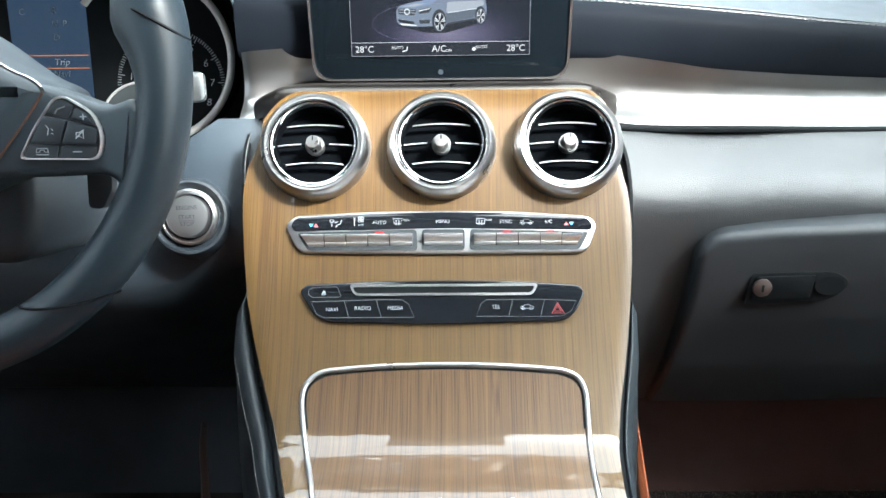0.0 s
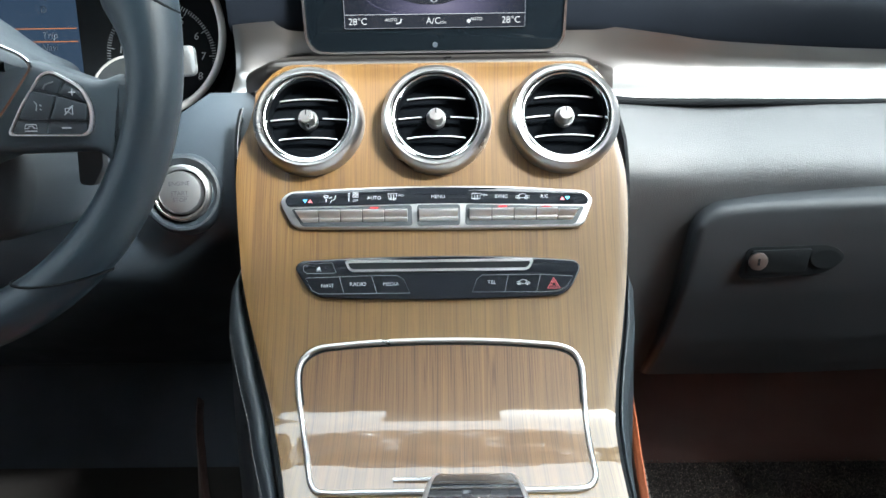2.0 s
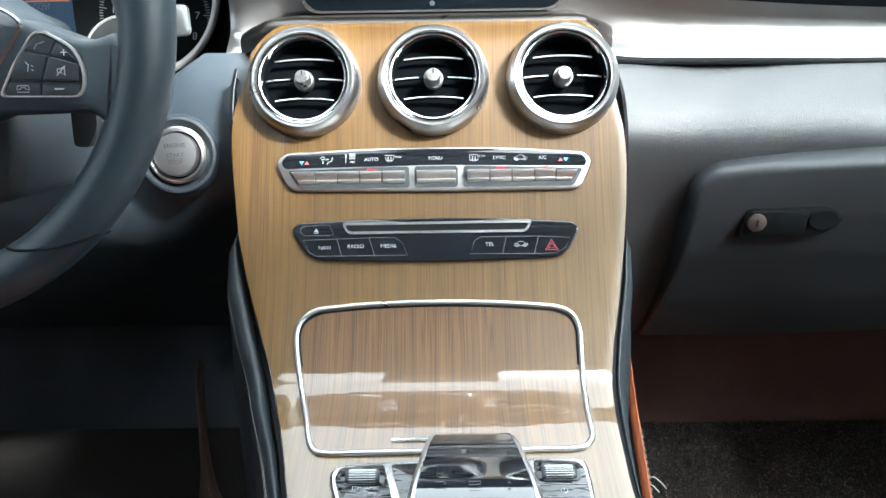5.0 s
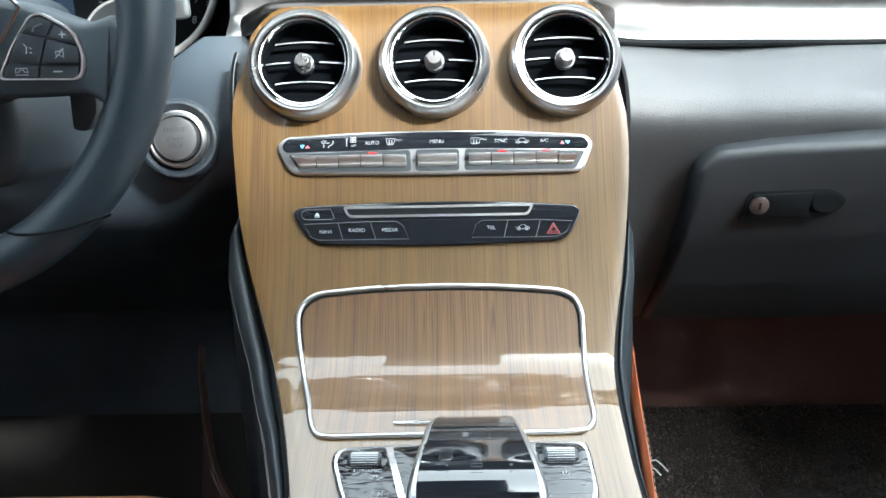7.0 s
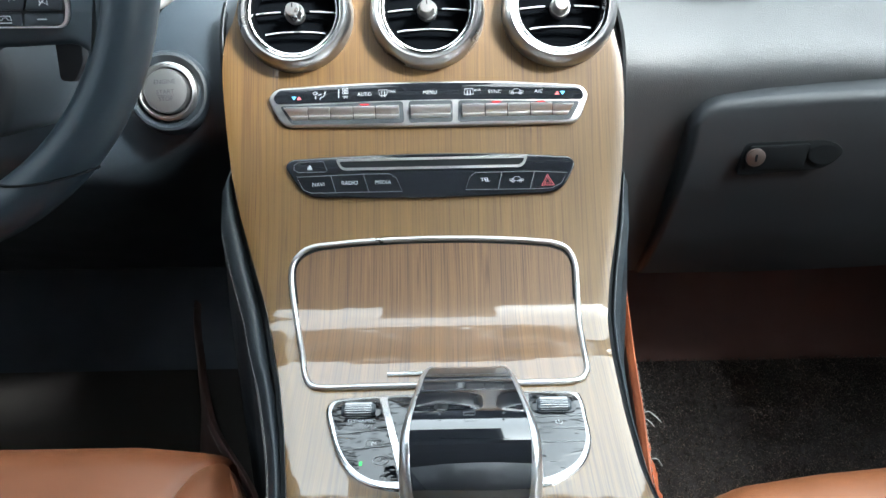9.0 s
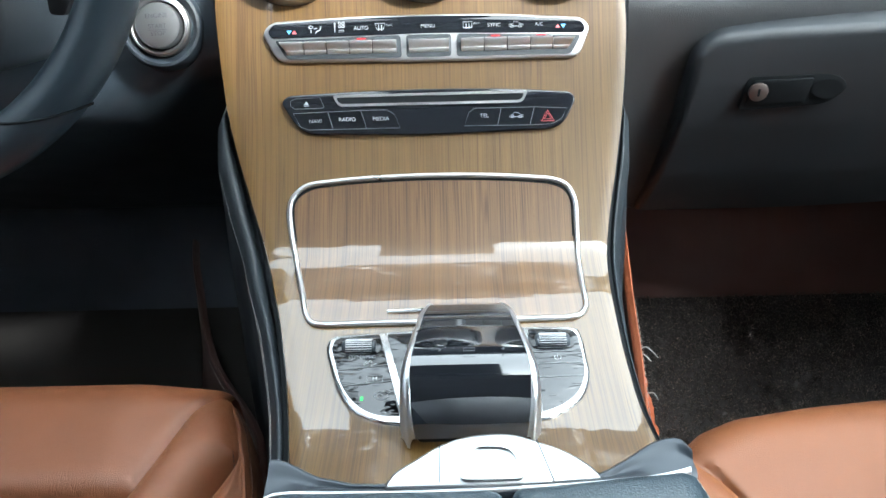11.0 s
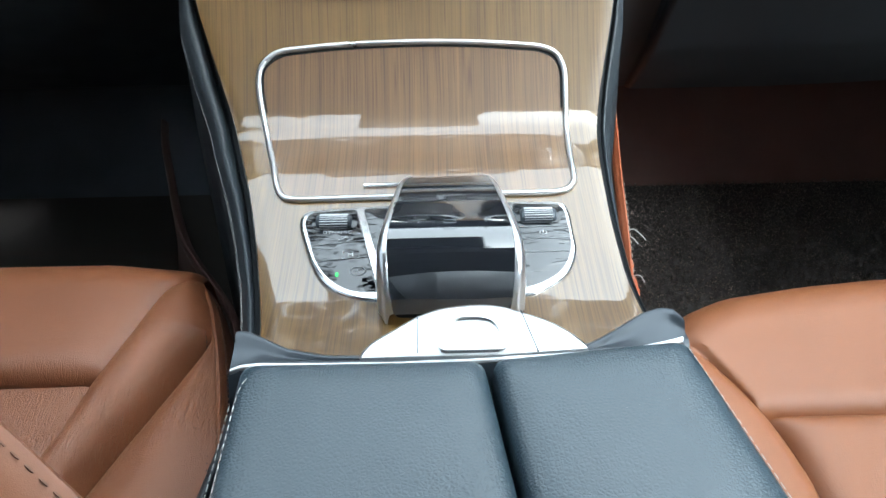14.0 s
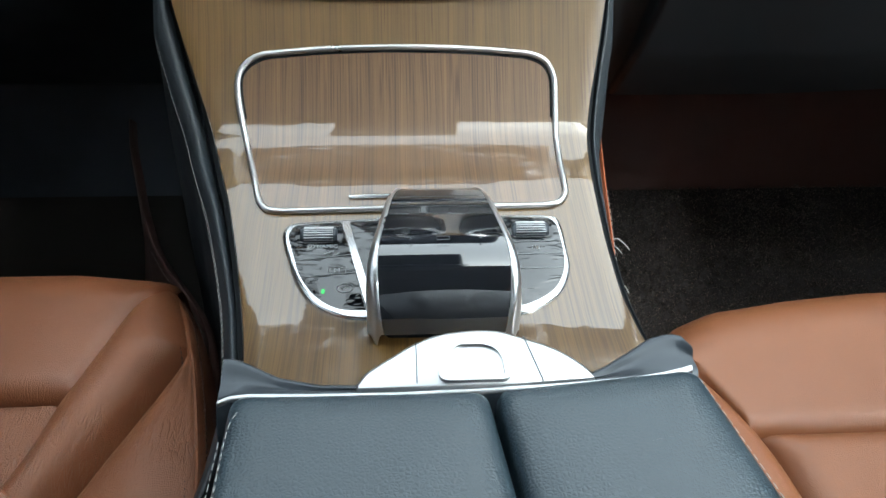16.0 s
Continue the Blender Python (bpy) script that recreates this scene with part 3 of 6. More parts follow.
    # Near-black strip for the shade in the joint below the trim.
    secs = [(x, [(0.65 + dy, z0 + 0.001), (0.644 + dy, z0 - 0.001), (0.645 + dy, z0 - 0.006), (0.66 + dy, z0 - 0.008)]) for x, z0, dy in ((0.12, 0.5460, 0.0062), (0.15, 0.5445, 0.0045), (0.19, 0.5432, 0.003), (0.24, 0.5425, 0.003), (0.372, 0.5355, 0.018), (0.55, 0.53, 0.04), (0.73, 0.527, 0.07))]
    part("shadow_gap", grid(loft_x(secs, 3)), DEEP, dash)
    # passenger face, flowing down round the glovebox
    secs = []
    for x, bulge, dz, dy in ((0.1, 0.0, 0.003, -0.006), (0.15, 0.004, 0.002, -0.004), (0.19, 0.006, 0.0, 0.0), (0.24, 0.004, -0.001, 0.003), (0.3, 0.004, -0.001, 0.008), (0.372, 0.004, -0.004, 0.014), (0.55, 0.004, -0.008, 0.036), (0.73, 0.004, -0.01, 0.065)):
        secs.append((x, [(0.660 + dy, 0.537 + dz), (0.645 + dy, 0.5358 + dz), (0.622 + dy - bulge, 0.523 + dz), (0.604 + dy - bulge, 0.511 + dz), (0.5952 + dy - bulge, 0.497 + dz), (0.592 + dy - bulge * 0.5, 0.477), (0.594 + dy, 0.44), (0.598 + dy, 0.40), (0.610 + dy, 0.34), (0.632 + dy, 0.28)]))
    part("passenger_face", grid(loft_x(secs)), FACE_LEATHER, dash)
    # driver's lower face, round the start button
    rows = []
    for z in np.linspace(0.556, 0.2, 22):
        r = []
        for x in np.linspace(-0.73, -0.128, 24):
            t = (0.556 - z) / 0.356
            y = 0.64 - 0.06 * min(1, t * 5) ** 0.7 + 0.25 * max(0, t - 0.27) ** 1.1
            low = 0.05 * min(1.0, max(0.0, (-0.19 - x) / 0.05))
            r.append((x, y, z - low * (1 - t)))
        rows.append(r)
    part("driver_face", grid(rows), BLACK_LEATHER, dash)
    # instrument hood
    arch = [(-0.56, 0.50), (-0.555, 0.62), (-0.50, 0.69), (-0.40, 0.715), (-0.30, 0.715), (-0.205, 0.695), (-0.170, 0.63), (-0.166, 0.54)]
    a0 = spline([(x, 0.0, z) for x, z in arch], 6)
    part("instrument_hood", grid([[Vector((p.x, y, p.z + dz)) for p in a0] for y, dz in ((0.83, -0.01), (0.70, 0.0), (0.69, 0.004), (0.70, 0.012), (0.95, 0.0))]), BLACK, dash)
    # Closing panels added to block light from leaking into the footwell.
    part("dash_top", box((-0.75, 0.80, 0.62), (-0.16, 1.22, 0.645), 0.006), BLACK_LEATHER, dash)
    part("dash_end", box((-0.75, 0.66, 0.40), (-0.55, 0.86, 0.645), 0.01), BLACK_LEATHER, dash)
    part("lower_cover", box((-0.75, 0.76, 0.235), (0.75, 1.0, 0.25), 0.004), DEEP, dash)
    part("hood_floor", box((-0.56, 0.63, 0.485), (-0.166, 0.80, 0.497), 0.003), BLACK, dash)
    # glovebox
    gb = thing("glovebox", "black glovebox lid with a metal key lock", "glovebox", (0.45, 0.6, 0.38))
    def gy(x, z):
        return float(np.interp(z, (0.27, 0.30, 0.34, 0.40, 0.44, 0.465, 0.49), (0.632, 0.616, 0.598, 0.580, 0.5745, 0.5745, 0.577))) + 0.12 * max(0.0, x - 0.3) ** 1.5

    def lid_point(d, w):
        """d in from the lid's slanting edge, w from its foot (0) to its top (1)."""
        top = float(np.interp(d, (0.0, 0.03, 0.055, 0.1, 0.14, 0.54), (0.4775, 0.4800, 0.4825, 0.4842, 0.4855, 0.481)))
        r = 0.024
        if d < r:
            top -= r * (1 - math.sqrt(max(0.0, 1 - ((r - d) / r) ** 2)))
        z = 0.28 + (top - 0.28) * w
        x = 0.2005 - 0.075 * max(0.0, 0.45 - z) + d
        e = min(d, top - z)
        q = min(1.0, max(0.0, e / 0.007))
        return Vector((x, gy(x, z) + 0.007 * (1 - math.sqrt(1 - (1 - q) ** 2)), z))
    ds = [0.026 * (1 - math.cos(math.pi / 2 * k / 16)) for k in range(17)] + list(np.linspace(0.034, 0.535, 26))
    ws = [1 - (1 - k / 40) ** 1.7 for k in range(41)]
    sheet = [[lid_point(d, w) for w in ws] for d in ds]
    back = Vector((0.0, 0.03, 0.0))
    bm = grid(sheet)
    grid([[r[-1] for r in sheet], [r[-1] + back for r in sheet]], bm=bm)
    grid([sheet[0], [p + back for p in sheet[0]]], bm=bm)
    bmesh.ops.remove_doubles(bm, verts=bm.verts[:], dist=0.0001)
    part("lid", bm, LID_BLACK, gb)
    hm = Matrix(((1, 0, 0), (0, 0.1, -1), (0, 1, 0.1))).to_4x4()
    hm.translation = (0.278, 0.5742, 0.4362)
    part("handle_recess", prism(rounded([(-0.0378, -0.0178), (0.031, -0.0138), (0.0458, 0.0015), (0.031, 0.0118), (-0.0345, 0.0100)], [0.004, 0.012, 0.012, 0.012, 0.005]), -0.004, 0.0012, 0.001, hm), DEEP, gb)
    part("handle", prism(rounded([(-0.0335, -0.0125), (0.013, -0.0108), (0.0155, 0.0088), (-0.0305, 0.0075)], 0.002), 0.001, 0.0030, 0.001, hm), DEEP, gb)
    cup = part("finger_scoop", lathe([(0.0105, 0.0016), (0.009, 0.0012), (0.006, 0.0010)], hm @ Matrix.Translation((0.027, 0, 0.0016)) @ Matrix.Diagonal((1.1, 0.75, 1, 1)), 24), DEEP, gb)
    lock = part("key_lock", lathe([(0.0, 0.002), (0.0072, 0.002), (0.0075, 0.0045), (0.0066, 0.0052), (0.0, 0.0052)], hm @ Matrix.Translation((-0.026, -0.001, 0.0)), 28), LOCK_METAL, gb, "round metal key lock")
    part("keyhole", prism(rounded([(-0.0009, -0.003), (0.0009, -0.003), (0.0009, 0.003), (-0.0009, 0.003)], 0.0004), 0.005, 0.0056, 0, hm @ Matrix.Translation((-0.026, -0.001, 0.0))), DEEP, lock)


def build_start_button():
    b = thing("start_button", "round brushed metal engine start button", "start button", (-0.198, 0.59, 0.49))
    m = look((0, 0, 0), (-0.06, 0.85, -0.48))
    m = Matrix.Translation((-0.1962, 0.5805, 0.4967)) @ m @ Matrix.Scale(0.98, 4)
    part("socket", lathe([(0.033, -0.016), (0.0315, -0.004), (0.0295, 0.0), (0.0275, 0.0005), (0.0245, -0.003), (0.0225, -0.006)], m, cap=False), GREY_SWITCH, b)
    part("bezel", lathe([(0.0225, -0.006), (0.0222, 0.001), (0.0205, 0.0025), (0.0185, 0.001), (0.0182, -0.004)], m, cap=False), KEY_METAL, b)
    cap = part("cap", lathe([(0.0168, -0.004), (0.0168, 0.0052), (0.0159, 0.0066), (0.012, 0.0073), (0.0, 0.0076)], m), CAP_METAL, b)
    for txt, v, sz in (("ENGINE", 0.0065, 0.0046), ("START", -0.001, 0.0046), ("STOP", -0.0062, 0.0046)):
        part("lettering", lettering(txt, sz, m @ Matrix.Translation((0, v, 0.0073)), 0.0003), BLACK, cap)
    part("line", prism([(-0.0065, -0.0037), (0.0065, -0.0037), (0.0065, -0.0034), (-0.0065, -0.0034)], 0.007, 0.0078, 0, m), BLACK, cap)


# ---- centre console ----
def top_edge(x):
    a = -0.0405
    if x < -0.105:
        a += ((-0.105 - x) / 0.04) ** 2 * 0.034
    elif x > 0.105:
        a += ((x - 0.105) / 0.034) ** 2 * 0.034
    return min(a, -0.012)


def wood_sheet(u0, u1, v0, v1, lift, nu, nv, inside=None):
    rows, uv = [], []
    for i in range(nv + 1):
        v = v0 + (v1 - v0) * i / nv
        r, q = [], []
        for j in range(nu + 1):
            q_ = j / nu
            u = u0 + (u1 - u0) * (0.35 * q_ + 0.65 * (0.5 - 0.5 * math.cos(math.pi * q_)))
            s0 = -0.0405 + 0.4775 * v
            a, b = xl(s0), xr(s0)
            x = a + (b - a) * u
            st = top_edge(x)
            s = st + (0.437 - st) * v
            drop = 0.0010 * max(0.0, 1 - (x - a) / 0.008) ** 2 + 0.0008 * max(0.0, 1 - (b - x) / 0.008) ** 2
            top = s - st
            if top < 0.003:
                drop += 0.0006 * (1 - top / 0.003) ** 2
            r.append(on(x, s, lift - drop))
            q.append((x, s))
        rows.append(r)
        uv.append(q)
    return rows, uv


def left_w(s):
    """The width of the leather pad on the driver's side."""
    return float(np.interp(s, (0.19, 0.23, 0.28, 0.35), (0.0176, 0.0158, 0.0125, 0.0094)))


def build_console():
    con = thing("center_console", "car centre console in lacquered light wood with black leather sides", "centre console", (0, 0.4, 0.0))
    rows, uv = wood_sheet(0, 1, 0, 1, 0.0, 110, 260)
    bm = grid(rows, uv=uv)
    layer = bm.loops.layers.uv.verify()
    gone = []
    for f in bm.faces:
        u = sum((lp[layer].uv for lp in f.loops), Vector((0, 0))) / len(f.loops)
        if any(math.hypot(u.x - c, u.y - 0.0035) < 0.0365 for c in (-0.0945, 0.0, 0.0945)):
            gone.append(f)
    bmesh.ops.delete(bm, geom=gone, context='FACES')
    under = [[rows[i][0] + Vector((0, 0, 0)), rows[i][0] + Vector((0.001, 0.004, -0.008))] for i in range(len(rows))]
    grid(under, uv=[[(0, 0), (0, 0)] for _ in under], bm=bm)
    part("wood_panel", bm, WOOD, con, "glossy lacquered light brown striped wood veneer")
    for side, fx, sg in (("left", xl, -1), ("right", xr, 1)):
        ss = np.linspace(-0.010, 0.405, 90)
        if sg < 0:
            part("chrome_edging", tube([on(fx(s) + sg * 0.0005, s, -0.0040) for s in ss], 0.0004, n=6), KEY_METAL, con)
        part("edge_gap", grid([[on(fx(s) + sg * 0.001, s, -0.0055), on(fx(s) + sg * 0.0035, s, -0.0058), on(fx(s) + sg * 0.004, s, -0.012)] for s in ss]), DEEP, con)
        # leather side pad and wall
        st = np.linspace(0.1225, 0.457, 64)
        rws = []
        for s in st:
            p = on(fx(s), s, -0.006)
            w = (left_w(s) if sg < 0 else float(np.interp(s, (0.12, 0.24, 0.30), (0.0095, 0.008, 0.0055)))) * (0.65 + 0.35 * min(1, (s - 0.1225) / 0.03))
            g = float(np.interp(s, (0.19, 0.26, 0.36), (0.0058, 0.0055, 0.0022))) if sg < 0 else 0.003
            k = [(g, -0.006), (g + (w - g) * 0.3, -0.0005), (g + (w - g) * 0.6, 0.001), (w, -0.003), (w + 0.003, -0.011), (w + 0.004, -0.03)]
            sec = [Vector((p.x + sg * a, p.y, p.z + c)) for a, c in k]
            sec.append(Vector((p.x + sg * (w + 0.012), p.y, max(0.2, p.z - 0.12))))
            sec.append(Vector((p.x + sg * (w + 0.035), p.y, -0.02)))
            rws.append(spline(sec, 4))
        for back in (0.06, 0.14):
            rws.append([q + Vector((sg * 0.25 * back, -back, -0.1 * back)) for q in rws[len(st) - 1]])
        bm = grid(rws)
        grid([rws[0], [q + Vector((-sg * 0.002, 0.012, 0.004)) for q in rws[0]]], bm=bm)
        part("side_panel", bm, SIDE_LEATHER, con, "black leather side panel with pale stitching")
        seam = []
        for s in np.linspace(0.155, 0.405, 60):
            p = on(fx(s), s, -0.006)
            seam.append(Vector((p.x - left_w(s) - 0.0022, p.y, p.z - 0.0062)))
        if sg < 0:
            part("side_seam", stitches(seam, 0.0025, 0.0012, 0.00025), THREAD, con, "pale grey stitched seam")
            part("side_seam", stitches([p + Vector((-0.0010, 0, -0.0022)) for p in seam[26:]], 0.0025, 0.0012, 0.00022), THREAD, con, "pale grey stitched seam")
    # closing wall above, between panel and dash
    for fx, sg in ((xl, -1), (xr, 1)):
        ss = np.linspace(-0.008, 0.2, 40)
        part("upper_side", grid([[on(fx(s) + sg * 0.0035, s, -0.007), on(fx(s) + sg * 0.006, s, -0.03), on(fx(s) + sg * 0.008, s, -0.09)] for s in ss]), BLACK, con)
    return con


def build_vent(x):
    c = thing("air_vent", "round chrome-ringed air vent with black slats", "air vent", on(x, 0.0035, 0), group="row of round vents in the console")
    m = seat_at(x, 0.0035, 0.0, 1.5)
    part("outer_ring", lathe([(0.0415, -0.006), (0.0412, 0.003), (0.0405, 0.009), (0.0385, 0.0145), (0.0362, 0.0168), (0.0345, 0.0165), (0.0335, 0.0150)], m, 64, cap=False), VENT_SATIN, c, "satin silver outer ring")
    part("inner_ring", lathe([(0.0338, 0.0148), (0.0333, 0.0162), (0.0326, 0.0160), (0.0323, 0.0142)], m, 64, cap=False), BRIGHT, c, "polished chrome ring edge")
    part("ring_groove", lathe([(0.0323, 0.0144), (0.0322, 0.0125), (0.0318, 0.0125), (0.0317, 0.0144)], m, 64, cap=False), VENT_BLACK, c)
    part("inner_ring", lathe([(0.0318, 0.0142), (0.0313, 0.0153), (0.0304, 0.0148), (0.0297, 0.0120), (0.0294, 0.0085)], m, 64, cap=False), CHROME, c, "polished chrome inner ring")
    part("duct", lathe([(0.0293, 0.0095), (0.0292, -0.003), (0.0, -0.003)], m, 40, cap=False), VENT_BLACK, c)
    for v in (0.0147, 0.0, -0.0147):
        half = math.sqrt(0.0290 ** 2 - v * v) * (0.86 if v else 0.97)
        rows = []
        for q in np.linspace(-1, 1, 17):
            lift = 0.0016 * (1 - q * q)
            xx = q * half
            rows.append([m @ Vector((xx, v + lift + dv, h)) for dv, h in ((-0.0008, 0.0050), (-0.0006, 0.0058), (0.0006, 0.0058), (0.0008, 0.0050), (0.0006, 0.0020), (-0.0006, 0.0020))])
        slat = part("slat", grid(rows, closed_u=True, caps=True), VENT_BLACK, c)
        edge = []
        for q in np.linspace(-1, 1, 17):
            if v == 0.0 and abs(q) < 0.3:
                continue
            edge.append((q, m @ Vector((q * half, v + 0.0016 * (1 - q * q), 0.0062))))
        halves = [[p for q, p in edge if q < 0], [p for q, p in edge if q > 0]] if v == 0.0 else [[p for _, p in edge]]
        for hp in halves:
            part("chrome_lip", tube(hp, 0.0006, n=8), LIP, slat)
    k = part("knob", lathe([(0.0068, 0.002), (0.0070, 0.0066), (0.0066, 0.0080), (0.0052, 0.0150), (0.0049, 0.0176), (0.0043, 0.0182), (0.0, 0.0183)], m, 32), KEY_METAL, c, "small chrome vent knob", 24)
    part("knurl", bm_knurl(m), SILVER, k)
    part("pointer", prism([(-0.0005, 0.001), (0.0005, 0.001), (0.0005, 0.0042), (-0.0005, 0.0042)], 0.0175, 0.0186, 0, m), BLACK, k)
    return c


def bm_knurl(m):
    bm = bmesh.new()
    for q in range(30):
        a = 2 * math.pi * q / 30
        prism([(-0.00035, 0.0060), (0.00035, 0.0060), (0.0003, 0.0072), (-0.0003, 0.0072)], 0.0055, 0.0092, 0, m @ Matrix.Rotation(a, 4, 'Z'), bm=bm)
    return bm


def icon_lines(m, strokes, r=0.00022):
    """A small printed sign out of thin strokes."""
    bm = bmesh.new()
    for st in strokes:
        closed = len(st) > 2 and st[0] == st[-1]
        pts = st[:-1] if closed else st
        tube([m @ Vector((a, b, 0)) for a, b in pts], r, closed=closed, n=4, bm=bm)
    return bm


def car_strokes(w):
    return [[(-w, -0.15 * w), (-w * 0.95, 0.12 * w), (-w * 0.5, 0.18 * w), (-w * 0.3, 0.45 * w), (w * 0.3, 0.45 * w), (w * 0.6, 0.18 * w), (w, 0.08 * w), (w, -0.15 * w), (-w, -0.15 * w)],
            [(w * (0.55 + 0.2 * math.cos(a)), w * (-0.15 + 0.2 * math.sin(a))) for a in np.linspace(0, 6.283, 9)],
            [(w * (-0.55 + 0.2 * math.cos(a)), w * (-0.15 + 0.2 * math.sin(a))) for a in np.linspace(0, 6.283, 9)]]


def build_climate_panel():
    S0 = 0.0705
    c = thing("climate_panel", "slim climate control panel with silver frame and keys", "control panel", on(0, S0))
    m = seat_at(0, S0, 0.0)

    def V(s):
        return S0 - s
    top = [(-0.1156, V(0.0640)), (-0.1085, V(0.0568)), (-0.0552, V(0.0543)), (0.0008, V(0.0537)), (0.0574, V(0.0548)), (0.1085, V(0.0585)), (0.1140, V(0.0650)), (0.1058, V(0.0862)), (0.0007, V(0.0864)), (-0.1044, V(0.0850))]
    outer = rounded(top, [0.005, 0.006, 0.02, 0.02, 0.02, 0.006, 0.005, 0.007, 0.01, 0.007], 5)
    part("frame", prism(outer, -0.004, 0.0042, 0.0016, m, 3), SATIN, c, "satin silver surround")
    fas = rounded([(-0.1115, V(0.0640)), (-0.107, V(0.0585)), (-0.0552, V(0.0558)), (0.0008, V(0.0552)), (0.0574, V(0.0562)), (0.1060, V(0.0600)), (0.1105, V(0.0650)), (0.1090, V(0.0695)), (0.0, V(0.0672)), (-0.1085, V(0.0688))], [0.003, 0.003, 0.02, 0.02, 0.02, 0.003, 0.003, 0.002, 0.02, 0.002], 4)
    part("fascia", prism(fas, 0.0, 0.0047, 0.0003, m), PIANO, c, "gloss black label strip")
    wells = [[(-0.1065, V(0.0702)), (-0.0185, V(0.0682)), (-0.0178, V(0.0838)), (-0.098, V(0.0835))],
             [(-0.0145, V(0.0682)), (0.0168, V(0.0682)), (0.0168, V(0.0838)), (-0.0145, V(0.0838))],
             [(0.0210, V(0.0682)), (0.1075, V(0.0708)), (0.1000, V(0.0840)), (0.0204, V(0.0838))]]
    for w in wells:
        part("key_well", prism(rounded(w, 0.0025, 4), 0.0, 0.0046, 0, m), BLACK, c)
    cuts = [(-0.1035, -0.0861), (-0.0857, -0.0702), (-0.0698, -0.0542), (-0.0538, -0.0382), (-0.0378, -0.0212), (-0.0130, 0.0155), (0.0235, 0.0396), (0.04, 0.0556), (0.056, 0.0717), (0.0721, 0.0872), (0.0876, 0.1030)]
    for i, (a, b) in enumerate(cuts):
        a, b = a + 0.0002, b - 0.0002
        lo, hi = V(0.0806), V(0.0718)
        o = [(a, lo), (b, lo), (b, hi), (a, hi)]
        if i == 0:
            o = [(a + 0.006, lo), (b, lo), (b, hi), (a, hi)]
        if i == 10:
            o = [(a, lo), (b - 0.005, lo), (b, hi - 0.001), (a, hi)]
        key = part("key", key_shape(o, m), CLIMATE_KEY, c)
    for x in (-0.0458, 0.0478, 0.0795):
        part("indicator", prism([(x - 0.003, V(0.0707)), (x + 0.003, V(0.0707)), (x + 0.003, V(0.0698)), (x - 0.003, V(0.0698))], 0.0045, 0.0051, 0, m), RED_LED, c, "small red light")
    lm = m @ Matrix.Translation((0, V(0.0625), 0.0049))
    for txt, x, sz in (("AUTO", -0.0458, 0.0037), ("MENU", 0.0008, 0.0037), ("SYNC", 0.0470, 0.0037), ("A/C", 0.0782, 0.0036), ("OFF", -0.0595, 0.0023), ("MAX", -0.0262, 0.0022), ("REAR", 0.0345, 0.0020)):
        dy = {"OFF": -0.0022, "MAX": 0.0012, "REAR": 0.0010}.get(txt, -0.0004 * abs(x) / 0.05)
        part("lettering", lettering(txt, sz, lm @ Matrix.Translation((x, dy, 0))), WHITE_MARK, c)
    tri = [(-0.0018, 0.0012), (0.0018, 0.0012), (0.0, -0.0014)]
    for x, y, mat, flip in ((-0.0962, -0.0022, BLUE_MARK, 1), (-0.0925, -0.0022, RED_MARK, -1), (0.0912, -0.0022, RED_MARK, -1), (0.0950, -0.0022, BLUE_MARK, 1)):
        part("temperature_mark", prism([(a, b * flip) for a, b in tri], 0, 0.0002, 0, lm @ Matrix.Translation((x, y, 0))), mat, c)
    part("airflow_sign", icon_lines(lm @ Matrix.Translation((-0.078, -0.0008, 0)), [[(-0.0046, 0.0022), (-0.0030, 0.0030), (-0.0012, 0.0022), (-0.0022, 0.0010), (-0.0038, 0.0010), (-0.0046, 0.0022)], [(-0.0028, 0.0000), (-0.0028, -0.0022)], [(0.0042, 0.0026), (0.0034, -0.0004), (0.0010, -0.0012), (0.0004, -0.0028)], [(-0.0008, 0.0006), (0.0014, 0.0012)]], 0.00032), WHITE_MARK, c)
    fan = [[(0.0015 + dx + 0.0009 * math.cos(a), 0.0014 + dy + 0.0009 * math.sin(a)) for a in np.linspace(0, 6.2832, 9)] for dx in (-0.0011, 0.0011) for dy in (-0.0011, 0.0011)]
    part("fan_sign", icon_lines(lm @ Matrix.Translation((-0.061, 0.0008, 0)), [[(-0.0032, 0.0026), (-0.0032, -0.0034)], [(-0.0040, 0.0024), (-0.0024, 0.0024)], [(-0.0038, 0.0006), (-0.0026, 0.0006)]] + fan, 0.0003), WHITE_MARK, c)
    part("defrost_sign", icon_lines(lm @ Matrix.Translation((-0.0325, 0.0006, 0)), [[(-0.0035, 0.002), (0.0035, 0.002), (0.0022, -0.002), (-0.0022, -0.002), (-0.0035, 0.002)], [(-0.001, 0.001), (-0.001, -0.003)], [(0.001, 0.001), (0.001, -0.003)]], 0.0003), WHITE_MARK, c)
    part("rear_defrost_sign", icon_lines(lm @ Matrix.Translation((0.0285, 0.0002, 0)), [[(-0.003, 0.002), (0.003, 0.002), (0.003, -0.002), (-0.003, -0.002), (-0.003, 0.002)], [(-0.001, 0.0008), (-0.001, -0.0028)], [(0.001, 0.0008), (0.001, -0.0028)]], 0.0003), WHITE_MARK, c)
    part("recirculation_sign", icon_lines(lm @ Matrix.Translation((0.0622, -0.0008, 0)), car_strokes(0.0050), 0.0002), WHITE_MARK, c)


